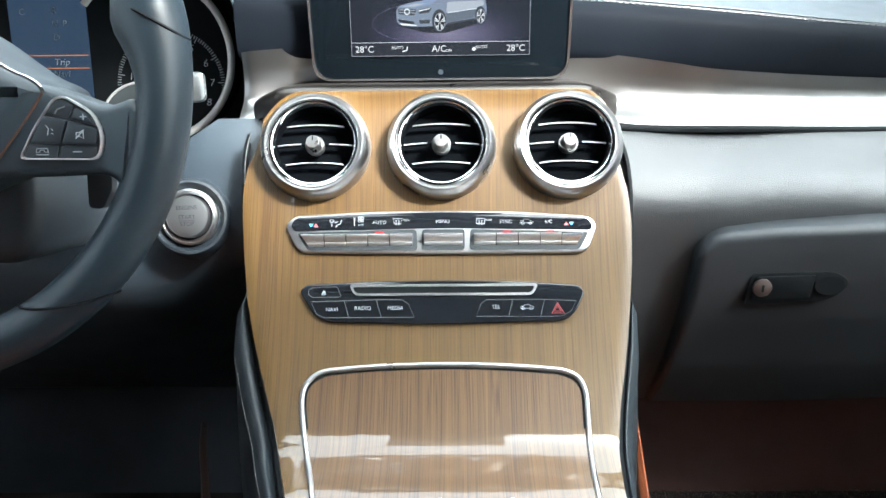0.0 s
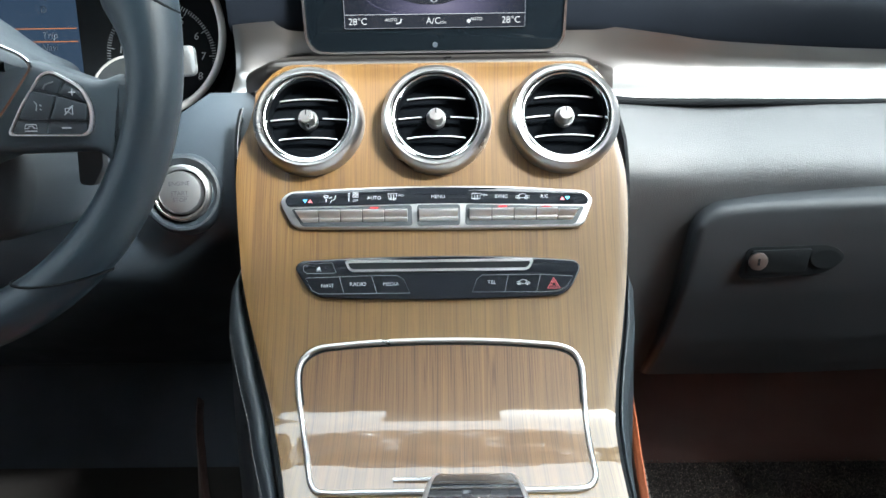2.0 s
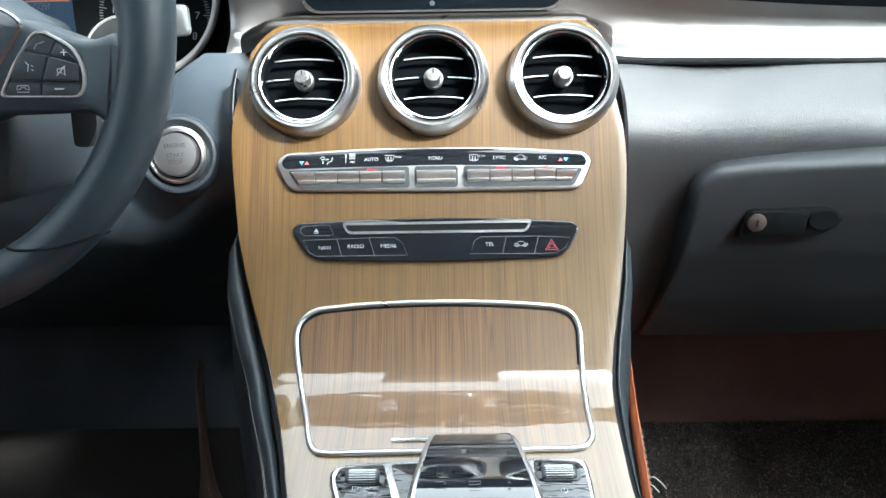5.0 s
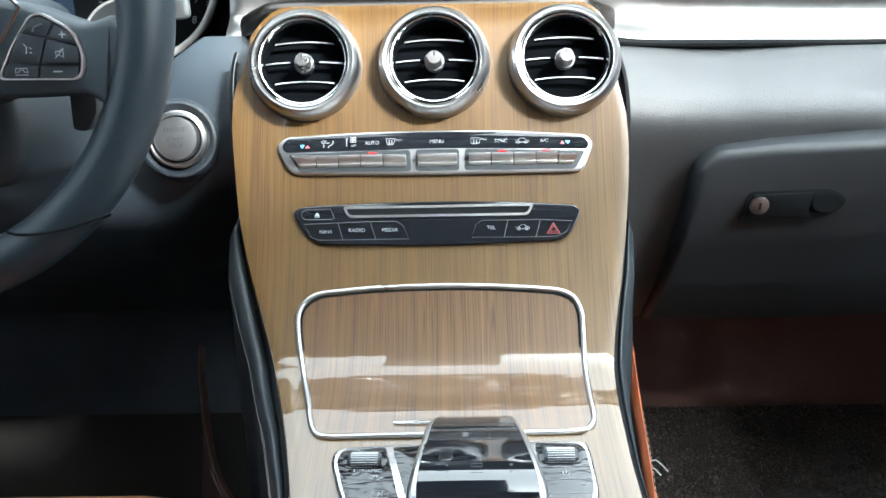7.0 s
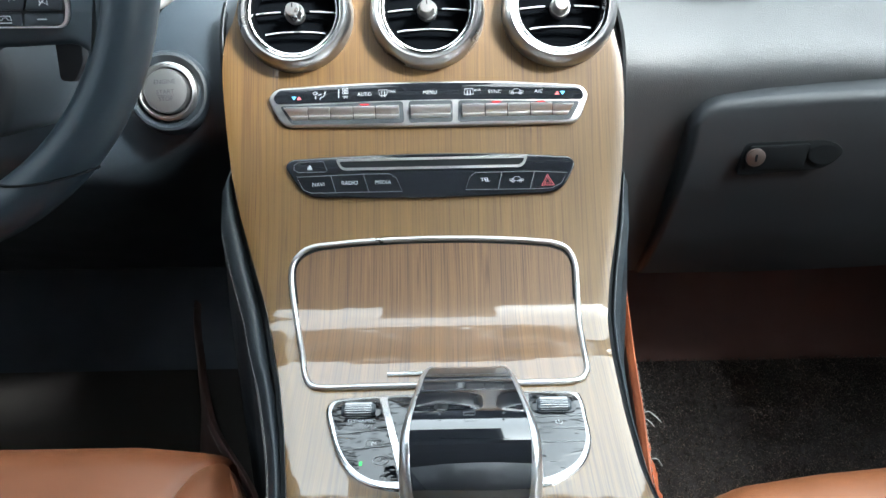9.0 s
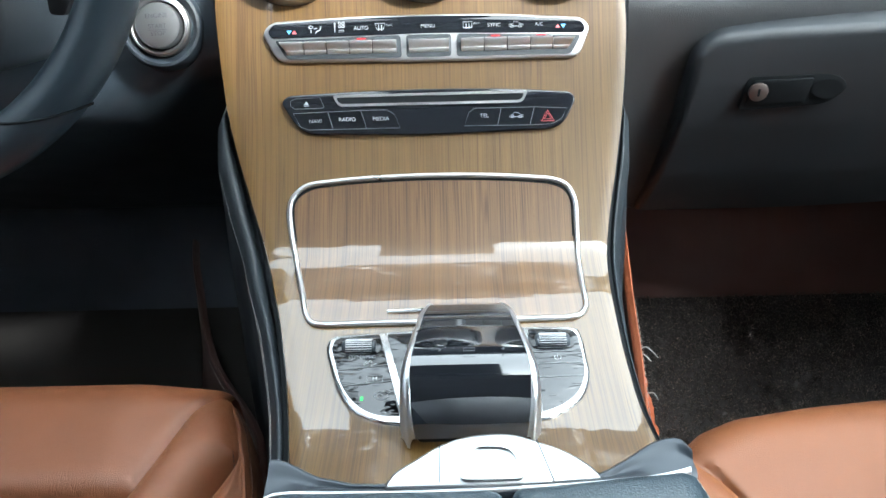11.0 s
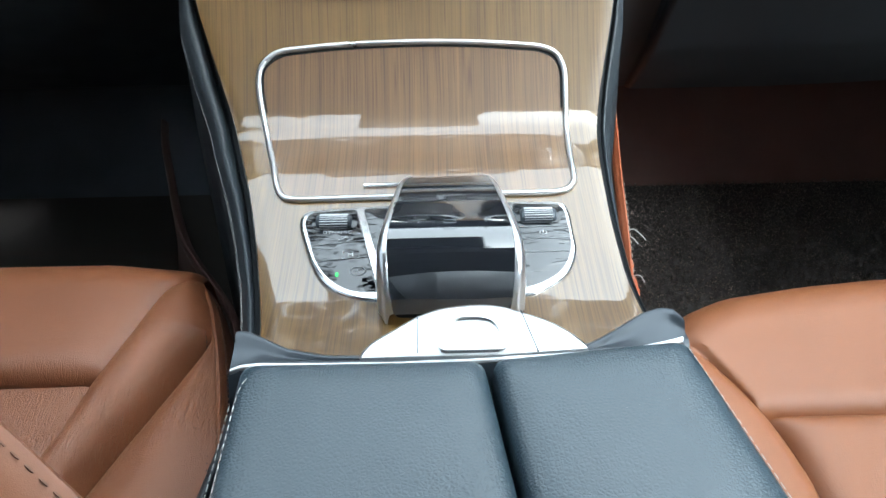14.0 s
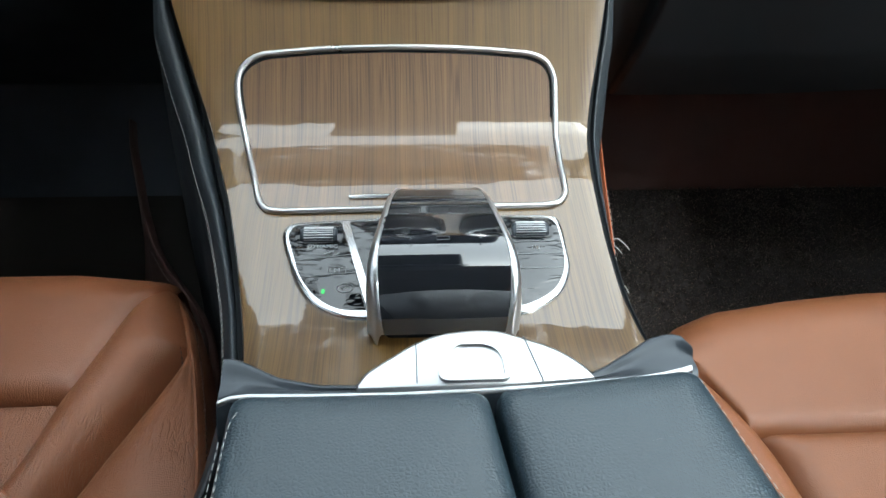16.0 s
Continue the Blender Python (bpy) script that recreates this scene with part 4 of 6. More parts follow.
def key_shape(o, m):
    """A rounded bar key with a fine groove along its lower edge."""
    (x0, lo), (x1, _), (x2, hi), (x3, _) = o
    sec = [(0.0, 0.0043), (0.05, 0.0056), (0.20, 0.0066), (0.27, 0.0066), (0.31, 0.0061), (0.35, 0.0070), (0.55, 0.0088), (0.70, 0.0098), (0.84, 0.0101), (0.96, 0.0090), (1.0, 0.0045)]
    rows = []
    for t in np.linspace(0, 1, 7):
        inset = 0.0003 if t in (0.0, 1.0) else 0.0
        r = []
        for v, h in sec:
            xa, xb = x0 + (x3 - x0) * v, x1 + (x2 - x1) * v
            r.append(m @ Vector((xa + (xb - xa) * t, lo + (hi - lo) * v, max(0.0043, h - inset))))
        rows.append(r)
    return grid(rows, closed_u=True, caps=True)


def build_media_panel():
    S0 = 0.1225
    c = thing("media_panel", "gloss black media panel with disc slot and keys", "control panel", on(0, S0))
    m = seat_at(0, S0, 0.0)

    def V(s):
        return S0 - s
    outline = rounded([(-0.1032, V(0.1135)), (-0.0985, V(0.1088)), (-0.0543, V(0.1068)), (0.0006, V(0.1059)), (0.0562, V(0.1070)), (0.0992, V(0.1102)), (0.1030, V(0.1155)), (0.0925, V(0.1362)), (0.0006, V(0.1384)), (-0.0885, V(0.1366))], [0.006, 0.004, 0.02, 0.02, 0.02, 0.004, 0.006, 0.012, 0.02, 0.012], 6)
    part("fascia", prism(outline, -0.004, 0.0030, 0.0010, m, 3), PIANO, c)
    so = rounded([(-0.0672, V(0.1092)), (0.0698, V(0.1090)), (0.0655, V(0.1176)), (-0.0630, V(0.1176))], [0.003, 0.003, 0.004, 0.004], 5)
    si = rounded([(-0.0648, V(0.1110)), (0.0672, V(0.1108)), (0.0645, V(0.1158)), (-0.0620, V(0.1158))], [0.002, 0.002, 0.003, 0.003], 5)
    part("disc_slot_frame", ring_prism(so, si, 0.002, 0.0038, m), KEY_METAL, c, "chrome frame of the disc slot")
    part("disc_slot", prism(si, 0.002, 0.0032, 0, m), DEEP, c)
    lm = m @ Matrix.Translation((0, 0, 0.0031))

    def outline_part(pts):
        part("key_outline", icon_lines(lm, [pts + [pts[0]]], 0.00022), GREY_MARK, c)

    def at(x, sv):
        return (x, V(sv))
    outline_part([at(*p) for p in ((-0.0964, 0.1128), (-0.0931, 0.1111), (-0.0758, 0.1107), (-0.0729, 0.1174), (-0.075, 0.1183), (-0.0935, 0.1183), (-0.0964, 0.1162))])
    outline_part([at(*p) for p in ((-0.0944, 0.1216), (-0.0482, 0.1204), (-0.0289, 0.1204), (-0.0239, 0.1237), (-0.0198, 0.1334), (-0.0841, 0.1334), (-0.0898, 0.1309))])
    outline_part([at(*p) for p in ((0.0247, 0.133), (0.028, 0.1237), (0.0321, 0.1208), (0.0733, 0.1208), (0.0964, 0.1221), (0.0923, 0.1296), (0.0857, 0.133), (0.0733, 0.1334))])
    for a, b in (((-0.0705, 0.1208), (-0.0668, 0.1334)), ((-0.0474, 0.1204), (-0.0433, 0.1334)), ((0.0507, 0.1208), (0.0478, 0.133)), ((0.0737, 0.1208), (0.0704, 0.133))):
        part("key_gap", icon_lines(lm, [[at(*a), at(*b)]], 0.00022), GREY_MARK, c)
    for txt, x, y in (("NAVI", -0.0791, 0.1275), ("RADIO", -0.0569, 0.1267), ("MEDIA", -0.0334, 0.1267), ("TEL", 0.0387, 0.1263)):
        part("lettering", lettering(txt, 0.0039, lm @ Matrix.Translation((*at(x, y), 0.0002))), WHITE_MARK, c)
    part("car_sign", icon_lines(lm @ Matrix.Translation((*at(0.061, 0.1267), 0.0002)), car_strokes(0.0048), 0.0002), WHITE_MARK, c)
    cx, cy = at(0.0828, 0.1275)
    hm = lm @ Matrix.Translation((cx, cy - 0.0006, 0.0))
    for r, w in ((0.0044, 0.00042), (0.0024, 0.00032)):
        part("hazard_triangle", icon_lines(hm @ Matrix.Translation((0, 0.0002, 0.0001)), [[(-r, -r * 0.68), (r, -r * 0.68), (0, r), (-r, -r * 0.68)]], w), RED_MARK, c, "red outline of the warning triangle")
    ex, ey = at(-0.0853, 0.1149)
    part("eject_sign", prism([(ex - 0.0018, ey - 0.0008), (ex + 0.0018, ey - 0.0008), (ex, ey + 0.0018)], 0.0, 0.0003, 0, lm), WHITE_MARK, c)
    part("eject_bar", prism([(ex - 0.0018, ey - 0.0018), (ex + 0.0018, ey - 0.0018), (ex + 0.0018, ey - 0.0013), (ex - 0.0018, ey - 0.0013)], 0.0, 0.0003, 0, lm), WHITE_MARK, c)


def build_storage_lid():
    c = thing("storage_compartment", "closed storage compartment with wood lid and chrome frame", "storage compartment", on(0, 0.23))
    line = [(-0.0965, 0.1850), (-0.0915, 0.1770), (-0.0830, 0.1722), (-0.0690, 0.1705), (-0.0480, 0.1688), (-0.0220, 0.1678), (0.0060, 0.1675), (0.0340, 0.1681), (0.0580, 0.1694), (0.0740, 0.1708), (0.0850, 0.1722), (0.0945, 0.1768), (0.0992, 0.1870), (0.0996, 0.2000), (0.0993, 0.2196), (0.0988, 0.2425), (0.0984, 0.2680), (0.0974, 0.2765), (0.0930, 0.2832), (0.0850, 0.2858), (0.0740, 0.2862), (0.0560, 0.2864), (0.0250, 0.2868), (-0.0120, 0.2873), (-0.0400, 0.2877), (-0.0560, 0.2880), (-0.0660, 0.2880), (-0.0738, 0.2858), (-0.0790, 0.2775), (-0.0843, 0.2552), (-0.0926, 0.2215), (-0.0968, 0.1977)]
    loop = spline([(a, b, 0) for a, b in line], 6, True)
    first = min(range(len(loop)), key=lambda i: abs(loop[i].x - 0.02) + (0 if loop[i].y > 0.27 else 1))
    loop = loop[first:] + loop[:first]
    part("chrome_frame", tube([on(p.x, p.y, 0.0010) for p in loop], 0.0019, closed=True, n=10), KEY_METAL, c, "thin chrome frame")
    # Black tube inside the upper frame, drawn as the frame's shadow line.
    start = min(range(len(loop)), key=lambda i: abs(loop[i].x + 0.094) + abs(loop[i].y - 0.21))
    upper = [p for p in loop[start:] + loop[:start] if p.y < 0.215]
    part("lid_shadow_line", tube([on(p.x * 0.979, p.y + 0.0021 * min(1.0, max(0.0, (0.186 - p.y) / 0.012)), 0.0007) for p in upper], 0.0012, n=6, flat=0.3), DEEP, c)
    rows, uv = [], []
    for i in range(161):
        s = 0.170 + (0.2866 - 0.170) * i / 160
        hits = sorted(p.x + (q.x - p.x) * (s - p.y) / (q.y - p.y) for p, q in zip(loop, loop[1:] + loop[:1]) if (p.y - s) * (q.y - s) < 0)
        if len(hits) < 2:
            continue
        a, b = hits[0], hits[-1]
        rows.append([on(a + (b - a) * j / 40, s, 0.0006) for j in range(41)])
        uv.append([(a + (b - a) * j / 40 + 0.31, s + 0.2) for j in range(41)])
    part("lid_panel", grid(rows, uv=uv), LID_WOOD, c, "reddish brown striped wood lid")
    part("pull_bar", tube([on(-0.0276, 0.2768, 0.0012), on(0.0, 0.2767, 0.0016), on(0.02, 0.2766, 0.0016), on(0.049, 0.2765, 0.0012)], 0.0014, n=8), CHROME, c, "thin chrome pull bar")


def build_controls():
    # flat switch clusters on both sides of the touch controller
    S0 = 0.333
    m = seat_at(0.0, S0, 0.0)

    def P(x, s):
        return (x, S0 - s)
    c = thing("switch_cluster", "chrome-framed gloss black switch cluster on the console", "switch panel", on(0, S0))
    outer = [(-0.0630, 0.3101), (-0.0607, 0.3017), (-0.0524, 0.2990), (-0.03, 0.2976), (0.0028, 0.2960), (0.0616, 0.2955), (0.0857, 0.2966), (0.0912, 0.3021), (0.0921, 0.3241), (0.0914, 0.3380), (0.0848, 0.3533), (0.0725, 0.3636), (0.0600, 0.3690), (0.02, 0.372), (-0.0169, 0.3704), (-0.0309, 0.3672), (-0.0439, 0.3585), (-0.0532, 0.3430), (-0.0594, 0.3246)]
    o = [p.xy for p in spline([(*P(a, b), 0) for a, b in outer], 4, True)]
    part("frame", prism(o, -0.003, 0.0038, 0.0026, m, 5), CHROME, c, "satin chrome frame")
    left = rounded([P(-0.0598, 0.3110), P(-0.0570, 0.3030), P(-0.0310, 0.3005), P(-0.0155, 0.3650), P(-0.0305, 0.3645), P(-0.0425, 0.3560), P(-0.0515, 0.3415)], [0.003, 0.003, 0.002, 0.002, 0.008, 0.01, 0.01], 5)
    right = rounded([P(0.0590, 0.2985), P(0.0850, 0.2993), P(0.0888, 0.3045), P(0.0896, 0.3240), P(0.0888, 0.3375), P(0.0825, 0.3520), P(0.0705, 0.3610), P(0.0550, 0.3660)], [0.002, 0.003, 0.003, 0.01, 0.01, 0.01, 0.008, 0.003], 5)
    mid = rounded([P(-0.0270, 0.3005), P(0.0560, 0.2985), P(0.0520, 0.3640), P(-0.0120, 0.3640)], 0.003, 4)
    for nm, oo in (("left_switch_panel", left), ("right_switch_panel", right), ("well", mid)):
        part("switch_panel" if nm != "well" else "well", prism(oo, 0.0, 0.0040, 0.0004, m), SWITCH_GLOSS, c)
    # gaps between the switches
    for a, b in (((-0.0545, 0.3300), (-0.0250, 0.3262)), ((-0.0500, 0.3420), (-0.0218, 0.3390)), ((0.0570, 0.3185), (0.0882, 0.3180)), ((0.0570, 0.3280), (0.0884, 0.3275)), ((0.0565, 0.3385), (0.0872, 0.3380))):
        pa, pb = P(*a), P(*b)
        part("switch_gap", prism([(pa[0], pa[1] - 0.0003), (pb[0], pb[1] - 0.0003), (pb[0], pb[1] + 0.0003), (pa[0], pa[1] + 0.0003)], 0.003, 0.0043, 0, m), GREY_MARK, c)
    for x0, x1, s in ((-0.0515, -0.0335, 0.3115), (0.0632, 0.0815, 0.3095)):
        rm = seat_at((x0 + x1) / 2, s, 0.0035) @ Matrix.Rotation(radians(90), 4, 'Y')
        L = (x1 - x0) / 2
        ends = part("roller_socket", prism(rounded([(-L - 0.004, -0.0055), (L + 0.004, -0.0055), (L + 0.004, 0.0055), (-L - 0.004, 0.0055)], 0.005), 0.003, 0.0046, 0.0004, seat_at((x0 + x1) / 2, s, 0)), PIANO, c)
        roll = part("roller", lathe([(0.0038, -L - 0.001), (0.0046, -L), (0.0050, -L + 0.001), (0.0050, L - 0.001), (0.0046, L), (0.0038, L + 0.001)], rm, 28), GREY_METAL, c, "ribbed chrome roller switch")
        bm = bmesh.new()
        for q in range(30):
            xx = -L + 0.0014 + (2 * L - 0.0028) * q / 29
            for a0 in range(-80, 81, 16):
                a = radians(a0)
                p = rm @ Vector((math.cos(a) * 0.0051 * -1, math.sin(a) * 0.0051, xx))
                bmesh.ops.create_cube(bm, size=0.00042, matrix=Matrix.Translation(p))
        part("roller_ribs", bm, KEY_METAL, roll)
    lm = m @ Matrix.Translation((0, 0, 0.0042))
    for txt, x, s, sz in (("DYNAMIC", -0.0405, 0.3198, 0.0036), ("OFF", -0.0362, 0.3240, 0.0026), ("A", -0.0275, 0.3500, 0.0034), ("M", -0.0320, 0.3375, 0.0042)):
        part("lettering", lettering(txt, sz, lm @ Matrix.Translation((*P(x, s), 0))), WHITE_MARK, c)
    mx, my = P(-0.0320, 0.3375)
    part("m_box", icon_lines(lm, [[(mx - 0.0045, my - 0.0026), (mx + 0.0045, my - 0.0026), (mx + 0.0045, my + 0.0026), (mx - 0.0045, my + 0.0026), (mx - 0.0045, my - 0.0026)]], 0.00025), WHITE_MARK, c)
    ax, ay = P(-0.0275, 0.3500)
    part("auto_stop_sign", icon_lines(lm, [[(ax + 0.0042 * math.cos(a), ay + 0.0030 * math.sin(a)) for a in np.linspace(0, 6.2832, 17)]], 0.00025), WHITE_MARK, c)
    px_, py_ = P(-0.0355, 0.3258)
    part("parking_sign", icon_lines(lm, [[(px_ - 0.004, py_), (px_ - 0.001, py_ + 0.0008)], [(px_ + 0.0005, py_ - 0.0008), (px_ + 0.004, py_ + 0.0006)]], 0.0004), WHITE_MARK, c)
    gx, gy_ = P(-0.0385, 0.3520)
    part("indicator", prism([(gx - 0.0007, gy_ - 0.0012), (gx + 0.0007, gy_ - 0.0012), (gx + 0.0007, gy_ + 0.0012), (gx - 0.0007, gy_ + 0.0012)], 0.0038, 0.0045, 0, m), GREEN_LED, c, "small green light")
    qx, qy = P(0.0745, 0.3232)
    part("power_sign", icon_lines(lm, [[(qx + 0.002 * math.cos(a), qy + 0.0016 * math.sin(a)) for a in np.linspace(2.2, 7.2, 12)], [(qx, qy), (qx, qy + 0.002)]], 0.00025), WHITE_MARK, c)
    # touch controller that arches over the well
    t = thing("touch_controller", "arched gloss black touch controller with chrome sides", "touch controller", on(0.0255, 0.335))
    # side line: s along, h above, half width
    key = [(0.2865, 0.006, 0.0135), (0.2885, 0.0150, 0.0175), (0.2930, 0.0222, 0.0211), (0.300, 0.0278, 0.0238), (0.313, 0.0335, 0.0266), (0.328, 0.0370, 0.0288), (0.341, 0.0390, 0.0309), (0.352, 0.0402, 0.0325), (0.361, 0.0404, 0.0335), (0.368, 0.0394, 0.0340), (0.374, 0.0373, 0.0342), (0.379, 0.0338, 0.0341), (0.3832, 0.0288, 0.0337), (0.3865, 0.0222, 0.0331), (0.3886, 0.0150, 0.0322), (0.3894, 0.0070, 0.0310)]
    arc = spline([Vector(k) for k in key], 5)
    cx = 0.0215
    rows = []
    for s, h, w in arc:
        rows.append([on(cx + w * u, s, h + 0.0002 * (1 - u * u)) for u in np.linspace(-0.91, 0.91, 17)])
    bm = grid(rows)
    low = [[p - Vector((0, 0, 0.004)) for p in r] for r in rows]
    grid([rows[0], low[0]], bm=bm)
    part("touch_surface", bm, TOUCH, t, "gloss black touch surface")
    for sg in (-1, 1):
        rws = []
        for s, h, w in arc:
            base_h = 0.001
            q = []
            for du, dh in ((0.90, -0.0002), (0.912, 0.0004), (0.955, 0.0005), (1.015, -0.0010), (1.06, -0.006), (1.085, -0.016), (1.08, -0.030)):
                k = 1.0 - 0.45 * min(1.0, max(0.0, (s - 0.381) / 0.007))
                q.append(on(cx + sg * w * (0.95 + (du - 0.95) * k), s, max(base_h, h + dh * k)))
            rws.append(q)
        part("chrome_side", grid(rws), RAIL, t, "satin chrome side rail")
    # Black block fills the arch's hollow, standing in for the shade beneath.
    part("hollow_fill", prism(rounded([P(cx - 0.022, 0.297), P(cx + 0.022, 0.297), P(cx + 0.0285, 0.383), P(cx - 0.0285, 0.383)], 0.004), 0.002, 0.012, 0.001, m), DEEP, t)
    tm = seat_at(cx, 0.357, 0.0427, -1)
    for x, st in ((-0.018, [[(-0.003, 0.001), (0.002, 0.001), (0.003, 0), (0.002, -0.001)]]), (0.0, [[(-0.003, 0.0012), (0.003, 0.0012), (0.003, -0.0012), (-0.003, -0.0012), (-0.003, 0.0012)]]), (0.018, [[(-0.001, 0.0), (0.001, 0.0)], [(0, -0.001), (0, 0.001)]])):
        part("key_sign", icon_lines(tm @ Matrix.Translation((x, 0, 0.0002)), st, 0.0002), GREY_MARK, t)


# ---- armrest ----
def arm_z(y):
    return 0.468 + (0.2 - y) * 0.12


def build_armrest():
    a = thing("armrest", "dark blue-grey leather armrest with two lid halves", "armrest", (0.03, 0.0, 0.0))

    def lid_half(outline):
        bm = bmesh.new()
        rings = []
        o = [Vector(p) for p in rounded(outline, [0.006, 0.006, 0.006, 0.006], 6)]
        cen = sum(o, Vector((0, 0))) / len(o)
        for inset, h in ((0.0, -0.03), (0.0, -0.008), (0.0006, -0.004), (0.0025, -0.0012), (0.006, 0.0004), (0.014, 0.0012), (0.03, 0.0018)):
            row = []
            for p in o:
                dv = cen - p
                q = p + Vector((math.copysign(min(abs(dv.x), inset), dv.x), math.copysign(min(abs(dv.y), inset), dv.y)))
                row.append((q.x, q.y, arm_z(q.y) + h))
            rings.append(row)
        bm = grid(rings, closed_u=True)
        bm.verts.ensure_lookup_table()
        k = len(o)
        bm.faces.new([bm.verts[len(bm.verts) - k + i] for i in range(k)])
        return bm
    part("lid_half", lid_half([(-0.0605, 0.2082), (0.0322, 0.2078), (0.0755, -0.12), (-0.068, -0.12)]), PAD_LEATHER, a, "grained blue-grey leather lid half")
    part("lid_half", lid_half([(0.0346, 0.2082), (0.1115, 0.2156), (0.191, -0.12), (0.0779, -0.12)]), PAD_LEATHER, a, "grained blue-grey leather lid half")
    part("lid_seam", stitches(spline([(-0.0560, 0.1985, arm_z(0.1985) + 0.0002), (-0.0588, 0.19, arm_z(0.19) - 0.0010), (-0.0600, 0.15, arm_z(0.15) - 0.001), (-0.065, 0.0, arm_z(0.0) - 0.001)], 10), 0.0028, 0.0013, 0.00028), THREAD, a, "pale stitched seam")
    part("lid_seam", stitches(spline([(-0.0622, 0.19, arm_z(0.19) - 0.006), (-0.0635, 0.15, arm_z(0.15) - 0.006), (-0.068, 0.0, arm_z(0.0) - 0.006)], 10), 0.0028, 0.0013, 0.00028), THREAD, a, "pale stitched seam")
    part("lid_seam", stitches(spline([(0.1100, 0.209, arm_z(0.209) - 0.0006), (0.1178, 0.18, arm_z(0.18) - 0.0008), (0.1300, 0.13, arm_z(0.13) - 0.0008), (0.161, 0.0, arm_z(0) - 0.0008)], 10), 0.0026, 0.0012, 0.00024), THREAD, a, "pale stitched seam")
    part("base", prism(rounded([(-0.0665, 0.208), (0.110, 0.212), (0.186, -0.12), (-0.0715, -0.12)], 0.008), 0.0, 0.440, 0.004), BLACK_LEATHER, a)
    # front collar with a bright lip
    fx_ = [-0.066, -0.062, -0.055, -0.045, -0.03, 0.0, 0.06, 0.075, 0.088, 0.098, 0.106, 0.111, 0.1135]
    fy_ = [0.2275, 0.2280, 0.2250, 0.2200, 0.2165, 0.2155, 0.2165, 0.2195, 0.2265, 0.2325, 0.2345, 0.2325, 0.2275]
    ly_ = [0.2085, 0.2105, 0.2112, 0.2108, 0.2105, 0.2103, 0.2125, 0.2135, 0.2145, 0.2155, 0.2168, 0.2180, 0.2185]
    rows = []
    for u in np.linspace(-0.066, 0.1135, 60):
        f, l = float(np.interp(u, fx_, fy_)), float(np.interp(u, fx_, ly_))
        up = 0.0035 * max(0.0, (u - 0.08) / 0.033) + 0.002 * max(0.0, (-0.05 - u) / 0.016)
        dip = 0.006 * math.sin(math.pi * min(1.0, max(0.0, (f - l) / 0.02))) * 0.5
        rows.append([Vector((u, l - 0.012, 0.4480)), Vector((u, l - 0.003, 0.4580)), Vector((u, l, 0.4592)), Vector((u, l + 0.002, 0.4586)), Vector((u, l + (f - l) * 0.55, 0.4575 - dip * 0.5 + up * 0.5)),
                     Vector((u, f - 0.001, 0.4570 + up)), Vector((u, f + 0.0015, 0.4535 + up)), Vector((u * 0.995, f + 0.004, 0.440)), Vector((u * 0.99, f + 0.012, 0.392))])
    part("collar", grid([spline(r, 3) for r in rows]), GREY_METAL, a, "dark blue-grey satin collar")
    part("collar_lip", grid([[Vector((u, float(np.interp(u, fx_, ly_)) + dy, 0.4592 + dz + 0.002 * max(0.0, (u - 0.09) / 0.02))) for dy, dz in ((-0.0024, -0.004), (-0.0021, 0.0), (-0.0015, 0.0006), (-0.0008, 0.0008), (0.0, 0.0006), (0.0005, -0.001))] for u in np.linspace(-0.0655, 0.1105, 50)]), SATIN, a, "bright silver lip")
    # bright flap with a finger pull
    fm = pose(0.0, 0.0, 0.4592, -3, 0, 0)
    fm.translation = (0.028, 0.2118, 0.4580)
    f = thing("storage_flap", "bright silver flap with a finger pull before the armrest", "flap", (0.03, 0.23, 0.44))
    out = [p.xy for p in spline([(x - 0.028, y - 0.2125, 0) for x, y in ((-0.0158, 0.2150), (-0.0125, 0.2200), (-0.0040, 0.2266), (0.0050, 0.2330), (0.0150, 0.2376), (0.0280, 0.2395), (0.0390, 0.2388), (0.0485, 0.2352), (0.0600, 0.2298), (0.0680, 0.2235), (0.0728, 0.2180))], 5)]
    out += [Vector((0.0455, 0.0020)), Vector((0.0, -0.0012)), Vector((-0.0440, -0.0008))]
    part("plate", prism(out, -0.055, 0.0030, 0.0022, fm, 4), SATIN, f, "bright satin silver plate")
    def arch(k, lift):
        return [(-0.0135 * k, 0.0012), (0.0140 * k, 0.0012), (0.0140 * k, 0.011), (0.0110 * k, 0.0185 * lift), (0.0040, 0.0208 * lift), (-0.0050, 0.0208 * lift), (-0.0100 * k, 0.0185 * lift), (-0.0130 * k, 0.011)]
    po, pi_ = rounded(arch(1.0, 1.0), 0.004, 5), rounded(arch(0.80, 0.86), 0.0035, 5)
    part("pull_rim", ring_prism(po, pi_, 0.002, 0.0048, fm), KEY_METAL, f)
    part("pull_well", prism(pi_, 0.0022, 0.0036, 0, fm), SILVER, f)
    for x0, x1, y1 in ((-0.0215, -0.0215, 0.0205), (0.0255, 0.0205, 0.0225)):
        part("seam", prism([(x0 - 0.0002, 0.0012), (x0 + 0.0002, 0.0012), (x1 + 0.0002, y1), (x1 - 0.0002, y1)], 0.002, 0.00325, 0, fm), GREY_METAL, f)


